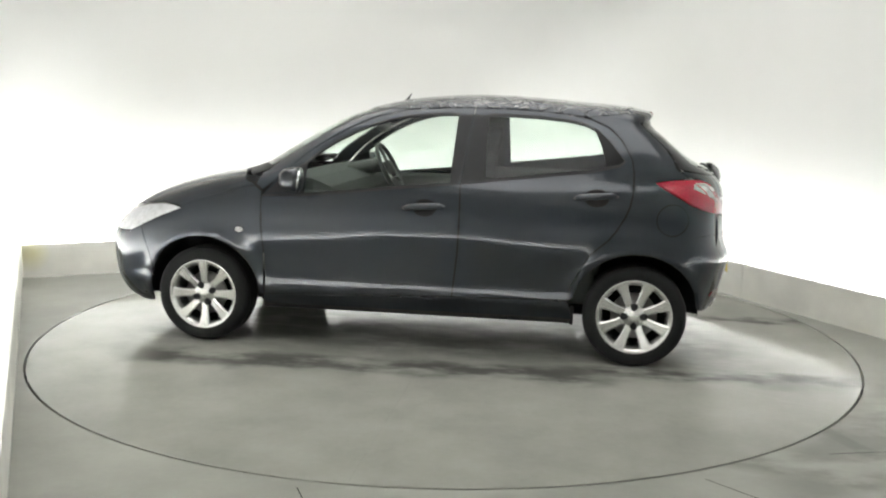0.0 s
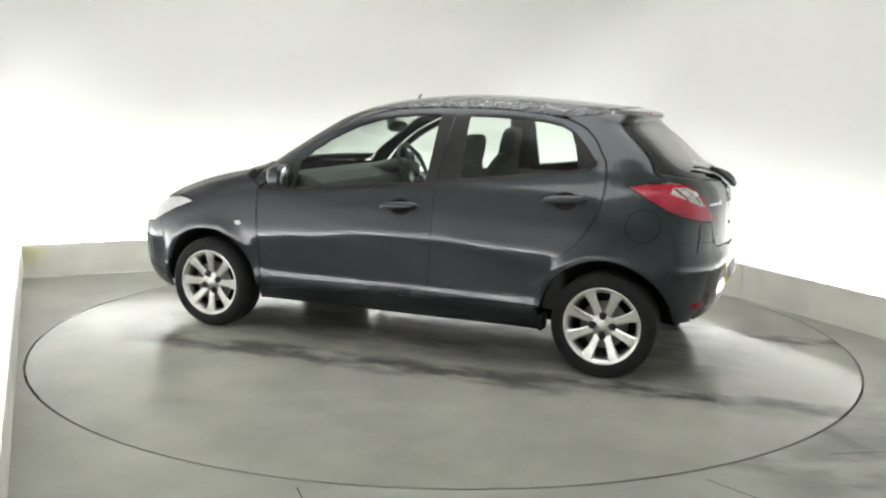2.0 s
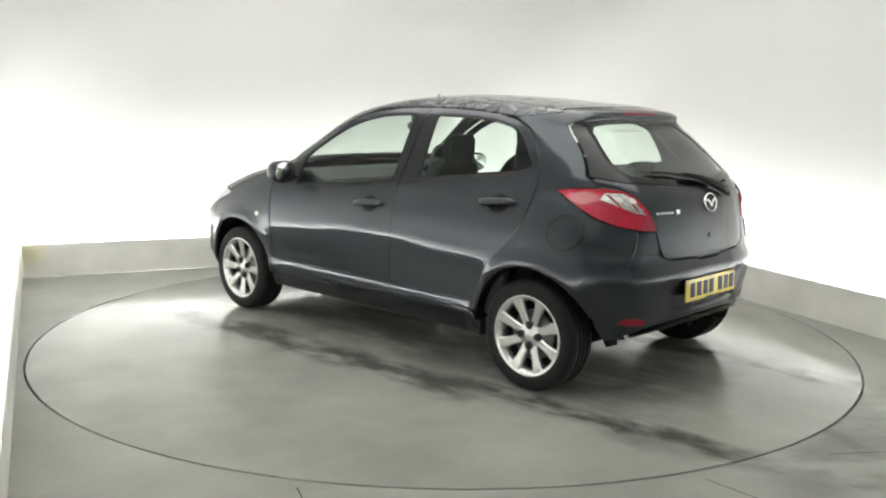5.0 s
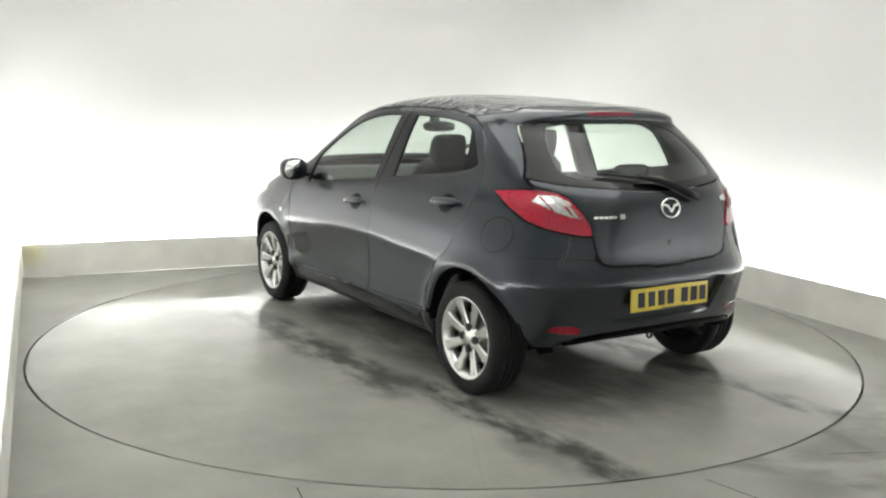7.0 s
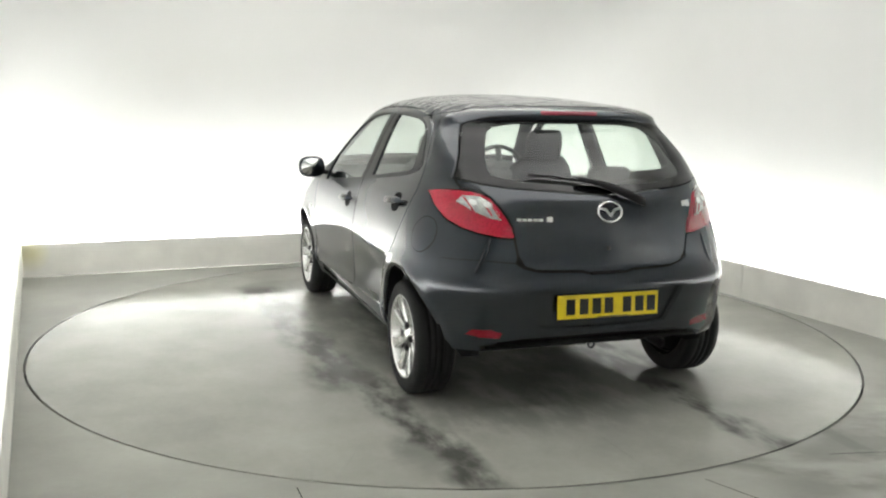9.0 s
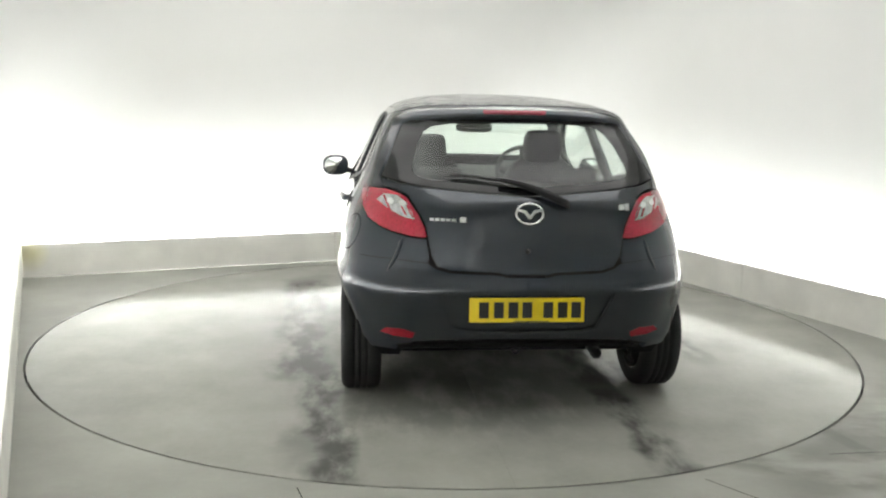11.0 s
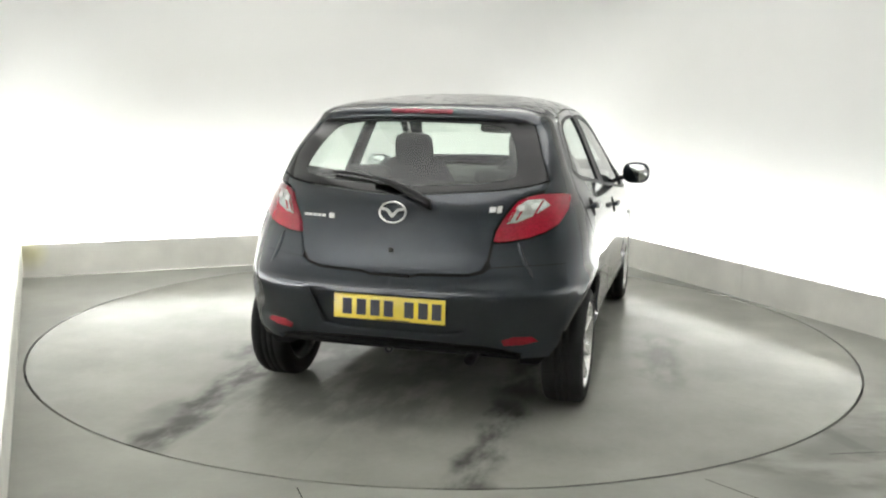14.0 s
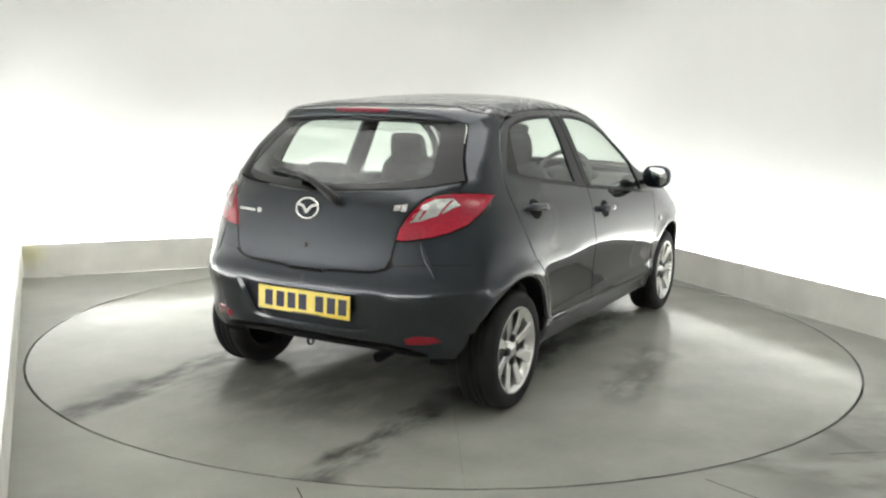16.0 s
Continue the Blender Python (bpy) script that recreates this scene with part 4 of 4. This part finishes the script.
def build_wheels(car):
    R = 0.281
    tyre_prof = [(0.190, -0.080), (0.205, -0.092), (0.225, -0.097), (0.252, -0.096), (0.268, -0.088), (0.277, -0.076), (R, -0.060), (R, -0.034), (R - 0.006, -0.032), (R - 0.006, -0.026), (R, -0.024), (R, -0.004),
                 (R - 0.006, -0.002), (R - 0.006, 0.004), (R, 0.006), (R, 0.026), (R - 0.006, 0.028), (R - 0.006, 0.034), (R, 0.036), (R, 0.060), (0.277, 0.076), (0.268, 0.088), (0.252, 0.096), (0.225, 0.097), (0.205, 0.092), (0.190, 0.080)]
    barrel = [(0.196, -0.085), (0.186, -0.08), (0.170, -0.04), (0.168, 0.03), (0.176, 0.070), (0.190, 0.086), (0.203, 0.094), (0.207, 0.092), (0.207, 0.084), (0.196, 0.076)]
    for wx, sy in itertools.product((1.245, -1.245), (1, -1)):
        vs, fs = lathe(barrel, 56)
        wheel = raw("wheel", vs, [f[::-1] for f in fs], M_ALLOY, car, "eight-spoke silver alloy wheel")
        wheel.location = (wx + (0.005 if wx > 0 else 0), sy * 0.735, R)
        wheel.rotation_euler = (0, math.pi / 4 if wx > 0 else math.pi / 8, 0 if sy > 0 else math.pi)
        vs, fs = lathe(tyre_prof, 64)
        raw("tyre", vs, [f[::-1] for f in fs], M_RUBBER, wheel, "black rubber tyre")
        vs, fs = lathe([(0.001, 0.052), (0.055, 0.052), (0.056, 0.045), (0.125, 0.040), (0.126, 0.022), (0.06, 0.020)], 40)
        raw("brake_disc", vs, [f[::-1] for f in fs], M_STEEL, wheel, "grey steel brake disc")
        vs, fs = lathe([(0.001, -0.058), (0.150, -0.056), (0.171, -0.050), (0.169, -0.030)], 40)
        raw("brake_backing", vs, fs, M_DARK, wheel, "dark brake backing plate")
        vs, fs = lathe([(0.001, 0.079), (0.020, 0.079), (0.026, 0.076), (0.030, 0.071), (0.060, 0.066), (0.068, 0.060), (0.070, 0.045)], 32)
        raw("hub", vs, [f[::-1] for f in fs], M_ALLOY, wheel, "silver hub with a centre cap")
        for k in range(8):
            bm = bmesh.new()
            rows = []
            for r, w, y in ((0.045, 0.024, 0.064), (0.085, 0.0215, 0.070), (0.130, 0.0235, 0.077), (0.165, 0.029, 0.083), (0.185, 0.036, 0.086), (0.199, 0.048, 0.088)):
                rows.append([bm.verts.new((r, y + dy, dz)) for dz, dy in ((-w, -0.026), (-w, -0.006), (-w * 0.72, 0.0), (w * 0.72, 0.0), (w, -0.006), (w, -0.026))])
            for a, b in zip(rows, rows[1:]):
                for j in range(5):
                    bm.faces.new((a[j], a[j + 1], b[j + 1], b[j]))
            bmesh.ops.recalc_face_normals(bm, faces=bm.faces)
            bmesh.ops.transform(bm, matrix=Matrix.Rotation(k * math.pi / 4, 4, "Y"), verts=bm.verts)
            sp = part("spoke", bm, M_ALLOY, wheel, smooth=False)
        for k in range(4):
            a = math.pi / 2 * k + math.pi / 8
            vs, fs = lathe([(0.001, 0.0765), (0.007, 0.0765), (0.008, 0.072), (0.0175, 0.0745), (0.0195, 0.0745), (0.0200, 0.060)], 12)
            raw("lug_nut", [(x + 0.054 * math.cos(a), y, z + 0.054 * math.sin(a)) for x, y, z in vs], [f[::-1] for f in fs], M_BLACK, wheel, "dark wheel nut in its socket")


def rounded(bm, sections):
    """A closed skin through rings of equal length, capped at its ends."""
    rows = [[bm.verts.new(p) for p in s] for s in sections]
    n = len(rows[0])
    for a, b in zip(rows, rows[1:]):
        for j in range(n):
            bm.faces.new((a[j], a[(j + 1) % n], b[(j + 1) % n], b[j]))
    bm.faces.new(rows[0][::-1])
    bm.faces.new(rows[-1])
    bmesh.ops.recalc_face_normals(bm, faces=bm.faces)
    return bm


def oval(cx, cy, cz, a, b, ax="x", n=20, p=2.6):
    """A superellipse ring; ax: the axis across which it lies."""
    out = []
    for i in range(n):
        t = 2 * math.pi * i / n
        u = a * math.copysign(abs(math.cos(t)) ** (2 / p), math.cos(t))
        v = b * math.copysign(abs(math.sin(t)) ** (2 / p), math.sin(t))
        out.append({"x": (cx, cy + u, cz + v), "y": (cx + u, cy, cz + v), "z": (cx + u, cy + v, cz)}[ax])
    return out


def build_mirrors(car):
    for sy in (1, -1):
        bm = bmesh.new()
        cx, cy, cz = 0.655, sy * 0.905, 0.982
        secs = []
        for d, k in ((0.075, 0.35), (0.068, 0.62), (0.050, 0.84), (0.020, 0.98), (-0.015, 1.0), (-0.030, 0.96)):
            secs.append(oval(cx + d, cy, cz, 0.088 * k, 0.070 * k, "x", 24, 2.7))
        m = part("door_mirror", rounded(bm, secs), M_PAINT, car, "dark grey door mirror")
        bm = bmesh.new()
        tilt = [(x - 0.22 * (y - cy) * sy - 0.12 * (z - cz), y, z) for x, y, z in oval(cx - 0.034, cy, cz, 0.074, 0.057, "x", 24, 2.7)]
        rounded(bm, [[(x + 0.012, y, z) for x, y, z in tilt], tilt])
        part("mirror_glass", bm, M_MIRROR, m, "mirror glass")
        bm = bmesh.new()
        rounded(bm, [oval(0.690, sy * 0.765, 0.935, 0.045, 0.020, "y", 16), oval(0.680, sy * 0.815, 0.945, 0.038, 0.017, "y", 16), oval(0.672, sy * 0.855, 0.965, 0.036, 0.022, "y", 16)])
        part("mirror_arm", bm, M_BLACK, m, "black mirror foot")


def build_tail_details(car):
    # number plate, with plain bars for its characters
    x0 = rear_x(0.51)
    bm = bmesh.new()
    box(bm, (-0.004, -0.26, -0.0555), (0.004, 0.26, 0.0555), 0.003)
    tilt = pose(x0, 0, 0.513, 0, 2.5, 0)
    plate = part("number_plate", bm, M_YELLOW, car, "yellow plate with dark bars", smooth=False)
    plate.matrix_local = tilt
    for k, y in enumerate((.195, .128, .063, .0, -.095, -.160, -.222)):
        bm = bmesh.new()
        box(bm, (-0.0062, y - .022, -.036), (-0.0038, y + .022, .036))
        part("bar", bm, M_INK, plate, smooth=False)
    bm = bmesh.new()
    box(bm, (-0.0062, -0.10, -0.053), (-0.0038, 0.06, -0.049))
    part("maker_strip", bm, M_INK, plate, smooth=False)
    # round badge: ring and wings
    bx, bz = rear_x(0.94), 0.94
    bm = bmesh.new()
    for i in range(36):
        a = 2 * math.pi * i / 36
        for j in range(6):
            b = 2 * math.pi * j / 6
            r = 1 + 0.11 * math.cos(b)
            bm.verts.new((-0.006 * math.sin(b), 0.060 * r * math.cos(a), 0.046 * r * math.sin(a)))
    bm.verts.ensure_lookup_table()
    for i in range(36):
        for j in range(6):
            k = ((i + 1) % 36) * 6
            bm.faces.new([bm.verts[q] for q in (i * 6 + j, i * 6 + (j + 1) % 6, k + (j + 1) % 6, k + j)])
    badge = part("badge", bm, M_CHROME, car, "chrome oval badge")
    badge.matrix_local = pose(bx - 0.006, -0.004, bz, 0, 12, 0)
    for s in (1, -1):
        bm = bmesh.new()
        pts = [(0.0, -0.006), (0.020, 0.016), (0.052, 0.022), (0.056, 0.012), (0.026, 0.004), (0.006, -0.022), (0.0, -0.022)]
        f = bm.faces.new([bm.verts.new((0, s * y, z)) for y, z in pts])
        r = bmesh.ops.extrude_face_region(bm, geom=[f])
        bmesh.ops.translate(bm, vec=(-0.006, 0, 0), verts=[v for v in r["geom"] if isinstance(v, bmesh.types.BMVert)])
        bmesh.ops.recalc_face_normals(bm, faces=bm.faces)
        part("badge_wing", bm, M_CHROME, badge, smooth=False)
    # script badges become plain bars
    def bar(name, y0, y1, z, h, n):
        for k in range(n):
            a, b = y0 + (y1 - y0) * (k + 0.08) / n, y0 + (y1 - y0) * (k + 0.86) / n
            skin_mesh(name, [("r", a, z - h), ("r", b, z - h), ("r", b, z + h), ("r", a, z + h)], M_CHROME, car, "small chrome bar of a badge", off=0.004, rim=0.004, gap=0, step=0.02, sign=1 if y0 > 0 else -1)
    bar("badge_bar", .437, .318, .908, .0055, 5)
    bar("badge_bar", .306, .272, .910, .011, 1)
    for k, (a, b, h) in enumerate(((.425, .452, .010), (.456, .476, .013))):
        skin_mesh("badge_bar", [("r", a, .962 - h), ("r", b, .964 - h), ("r", b, .966 + h), ("r", a, .964 + h)], M_CHROME, car, "small chrome bar of a badge", off=0.004, rim=0.004, gap=0, step=0.02, sign=-1)
    # rear wiper: pivot cover low on the glass, arm and blade
    def on_glass(y, z, off):
        u, v = chart(("r", abs(y), z))
        q = u / U
        p, n = skin(q, z), skin_normal(q, z)
        p = p + n * off
        return Vector((p.x, math.copysign(p.y, y) if y else p.y, p.z))
    bm = bmesh.new()
    path = [(-.175, .970), (-.12, .994), (-.05, 1.018), (.03, 1.043), (.12, 1.060)]
    secs = []
    for i, (y, z) in enumerate(path):
        c = on_glass(y, z, 0.030)
        w = (0.018, 0.021, 0.018, 0.013, 0.008)[i]
        secs.append([(c.x - 0.010, c.y, c.z + w), (c.x - 0.016, c.y, c.z), (c.x - 0.010, c.y, c.z - w), (c.x + 0.014, c.y, c.z - w), (c.x + 0.014, c.y, c.z + w)])
    wiper = part("rear_wiper", rounded(bm, secs), M_BLACK, car, "black rear wiper")
    bm = bmesh.new()
    secs = []
    for y, z in ((.335, 1.088), (.24, 1.082), (.10, 1.064), (-.02, 1.040), (-.075, 1.022)):
        c = on_glass(y, z, 0.014)
        secs.append([(c.x - 0.010, c.y, c.z + 0.005), (c.x - 0.012, c.y, c.z - 0.006), (c.x + 0.008, c.y, c.z - 0.007), (c.x + 0.008, c.y, c.z + 0.004)])
    part("wiper_blade", rounded(bm, secs), M_BLACK, wiper, "black rubber blade")
    # tailgate handle lip, camera-like lock, exhaust, towing eye
    bm = bmesh.new()
    box(bm, (rear_x(.664) - 0.004, -0.085, .652), (rear_x(.664) + 0.03, 0.085, .672), 0.008)
    part("tailgate_grip", bm, M_DARK, car, "black grip under the tailgate edge")
    bm = bmesh.new()
    bmesh.ops.create_cone(bm, cap_ends=True, segments=16, radius1=0.011, radius2=0.010, depth=0.006, matrix=pose(rear_x(.775) - 0.002, 0.0, .775, 0, 90, 0))
    part("lock_cover", bm, M_BLACK, car, "small dark lock cover")
    vs, fs = lathe([(0.0, 0.10), (0.020, 0.10), (0.021, -0.08), (0.024, -0.085), (0.026, -0.08), (0.026, 0.35)], 20)
    ex = raw("exhaust_pipe", vs, fs, M_BLACK, car, "dull steel exhaust pipe")
    ex.matrix_local = pose(-1.62, -0.35, 0.292, 6, 0, -90)
    bm = bmesh.new()
    bmesh.ops.create_cone(bm, cap_ends=True, segments=20, radius1=0.09, radius2=0.09, depth=0.5, matrix=pose(-1.50, -0.05, 0.345, 90, 0, 0))
    part("silencer", bm, M_DARK, car, "dark exhaust silencer")
    vs, fs = lathe([(0.012, -0.006), (0.020, -0.006), (0.020, 0.006), (0.012, 0.006), (0.012, -0.006)], 16)
    te = raw("towing_eye", vs, fs, M_BLACK, car, "dark towing eye")
    te.matrix_local = pose(-1.70, 0.03, 0.304, 0, 0, 90)
    bm = bmesh.new()
    box(bm, (-1.66, -0.52, 0.315), (-1.56, 0.52, 0.36), 0.02)
    part("rear_beam", bm, M_DARK, car, "black rear crossmember")
    for sy in (1, -1):     # mud behind and before the wheels
        bm = bmesh.new()
        box(bm, (-0.915, sy * 0.75 - 0.05, 0.215), (-0.895, sy * 0.75 + 0.05, 0.30), 0.004)
        part("stone_guard", bm, M_BLACK, car, "black plastic flap ahead of the rear wheel")
    # aerial stub on the roof front
    bm = bmesh.new()
    rounded(bm, [oval(0.22, 0, 1.425, 0.022, 0.012, "z", 12), oval(0.20, 0, 1.440, 0.010, 0.008, "z", 12), oval(0.175, 0, 1.475, 0.004, 0.004, "z", 12)])
    part("aerial", bm, M_BLACK, car, "short black roof aerial")


def build_cabin(car):
    # the dashboard, screen shelf and doors' inner cards
    bm = bmesh.new()
    prof = [(0.95, 0.955), (0.80, 0.985), (0.62, 0.975), (0.50, 0.930), (0.46, 0.86), (0.50, 0.70), (0.60, 0.45), (0.95, 0.40)]
    rounded(bm, [[(x, y, z) for x, z in prof] for y in (-0.70, -0.4, 0.0, 0.4, 0.70)])
    dash = part("dashboard", bm, M_TRIM, car, "dark grey moulded dashboard", smooth=False)
    bm = bmesh.new()
    rounded(bm, [oval(0.66, -0.37, 0.955, 0.17, 0.05, "x", 18), oval(0.52, -0.37, 0.985, 0.16, 0.05, "x", 18), oval(0.47, -0.37, 0.975, 0.12, 0.035, "x", 18)])
    part("instrument_cowl", bm, M_TRIM, dash, "instrument hood")
    # steering wheel on the right
    bm = bmesh.new()
    n, k = 36, 8
    for i in range(n):
        a = 2 * math.pi * i / n
        for j in range(k):
            b = 2 * math.pi * j / k
            r = 0.180 + 0.015 * math.cos(b)
            bm.verts.new((r * math.cos(a), r * math.sin(a), 0.015 * math.sin(b)))
    bm.verts.ensure_lookup_table()
    for i in range(n):
        for j in range(k):
            a, b = i * k, ((i + 1) % n) * k
            bm.faces.new([bm.verts[q] for q in (a + j, b + j, b + (j + 1) % k, a + (j + 1) % k)])
    wheel = part("steering_wheel", bm, M_TRIM, car, "grey three-spoke steering wheel")
    wheel.matrix_local = pose(0.40, -0.37, 0.965, 0, -64, 0)
    for a in (0, 125, 235):
        bm = bmesh.new()
        box(bm, (0.03, -0.020, -0.008), (0.175, 0.020, 0.008), 0.005)
        bmesh.ops.transform(bm, matrix=Matrix.Rotation(radians(a), 4, "Z"), verts=bm.verts)
        part("wheel_spoke", bm, M_SILVER if a else M_TRIM, wheel)
    bm = bmesh.new()
    rounded(bm, [oval(0, 0, -0.03, 0.06, 0.06, "z", 20), oval(0, 0, 0.012, 0.065, 0.065, "z", 20), oval(0, 0, 0.022, 0.05, 0.05, "z", 20)])
    part("airbag_pad", bm, M_TRIM, wheel)
    # front seats
    for sy in (1, -1):
        y = 0.345 * sy
        bm = bmesh.new()
        rounded(bm, [oval(0.36, y, 0.50, 0.23, 0.06, "x", 20), oval(0.30, y, 0.52, 0.26, 0.09, "x", 20), oval(-0.05, y, 0.49, 0.26, 0.09, "x", 20), oval(-0.16, y, 0.49, 0.24, 0.07, "x", 20)])
        seat = part("front_seat", bm, M_CLOTH, car, "charcoal cloth front seat")
        bm = bmesh.new()
        secs = []
        for z, x, w, d in ((0.46, -0.10, 0.20, 0.06), (0.56, -0.14, 0.25, 0.09), (0.75, -0.19, 0.255, 0.085), (0.95, -0.25, 0.235, 0.07), (1.05, -0.285, 0.19, 0.055), (1.10, -0.30, 0.13, 0.035)):
            secs.append(oval(x, y, z, d, w, "z", 24, 3.0))
        part("backrest", rounded(bm, secs), M_CLOTH, seat, "charcoal cloth backrest")
        bm = bmesh.new()
        secs = []
        for z, x, w, d in ((1.07, -0.300, 0.085, 0.030), (1.09, -0.303, 0.108, 0.046), (1.16, -0.318, 0.115, 0.050), (1.23, -0.332, 0.110, 0.046), (1.258, -0.338, 0.096, 0.034), (1.268, -0.340, 0.07, 0.02)):
            secs.append(oval(x, y, z - (0.030 if sy > 0 else 0.0), d, w, "z", 24, 3.6))
        part("headrest", rounded(bm, secs), M_CLOTH, seat, "charcoal headrest")
        # inner door cards
        for x0, x1, z1, cy in ((0.85, -0.24, 0.91, 0.745), (-0.28, -1.02, 0.97, 0.715)):
            bm = bmesh.new()
            box(bm, (x1, sy * cy - 0.03, 0.32), (x0, sy * cy + 0.03, z1), 0.025)
            part("door_card", bm, M_TRIM, car, "dark grey inner door trim")
    # rear bench and shelf
    bm = bmesh.new()
    secs = []
    for z, x, w, d in ((0.46, -0.98, 0.60, 0.07), (0.60, -1.00, 0.64, 0.09), (0.85, -1.07, 0.64, 0.085), (1.0, -1.12, 0.62, 0.06), (1.03, -1.13, 0.58, 0.03)):
        secs.append(oval(x, 0, z, d, w, "z", 32, 5))
    bench = part("rear_seat", rounded(bm, secs), M_CLOTH, car, "charcoal cloth rear bench")
    bm = bmesh.new()
    rounded(bm, [oval(-0.45, 0, 0.48, 0.58, 0.06, "x", 24, 4), oval(-0.52, 0, 0.50, 0.62, 0.09, "x", 24, 4), oval(-0.95, 0, 0.48, 0.62, 0.09, "x", 24, 4)])
    part("seat_cushion", bm, M_CLOTH, bench, "charcoal cloth cushion")
    for y in (0.34, -0.34):
        bm = bmesh.new()
        rounded(bm, [oval(-1.13, y, 1.02, 0.03, 0.10, "z", 20, 3.4), oval(-1.135, y, 1.05, 0.045, 0.12, "z", 20, 3.4), oval(-1.14, y, 1.085, 0.04, 0.115, "z", 20, 3.4), oval(-1.142, y, 1.10, 0.02, 0.09, "z", 20, 3.4)])
        part("rear_headrest", bm, M_CLOTH, bench, "low charcoal headrest")
    bm = bmesh.new()
    box(bm, (-1.58, -0.50, 0.985), (-1.16, 0.50, 1.0), 0.006)
    part("parcel_shelf", bm, M_TRIM, car, "dark parcel shelf")
    bm = bmesh.new()
    rounded(bm, [oval(0.375, -0.02, 1.266, 0.115, 0.030, "x", 20, 3), oval(0.36, -0.02, 1.264, 0.122, 0.036, "x", 20, 3), oval(0.34, -0.02, 1.263, 0.118, 0.033, "x", 20, 3)])
    rv = part("interior_mirror", bm, M_TRIM, car, "dark interior mirror")
    bm = bmesh.new()
    box(bm, (0.37, -0.035, 1.285), (0.42, 0.015, 1.38), 0.005)
    part("mirror_stalk", bm, M_TRIM, rv)
    for sy in (1, -1):
        bm = bmesh.new()
        box(bm, (-0.37, sy * 0.66 - 0.03, 0.4), (-0.27, sy * 0.66 + 0.02, 0.98), 0.02)
        part("pillar_cover", bm, M_TRIM, car, "grey inner pillar cover")


def motions():
    walk(turntable, [(t, pose(0, 0, 0, 0, 0, a)) for t, a in TURN])
    walk(car, [(t, pose(0, 0, 0, 0, 0, a) @ pose(CAR_X, CAR_Y, 0)) for t, a in TURN])


build_booth()
turntable = build_floor()
car = new("car")
tagged(car, "dark grey metallic five-door hatchback with silver alloy wheels", "car")
build_shell(car)
build_panels(car)
build_wheels(car)
build_mirrors(car)
build_tail_details(car)
build_cabin(car)
motions()
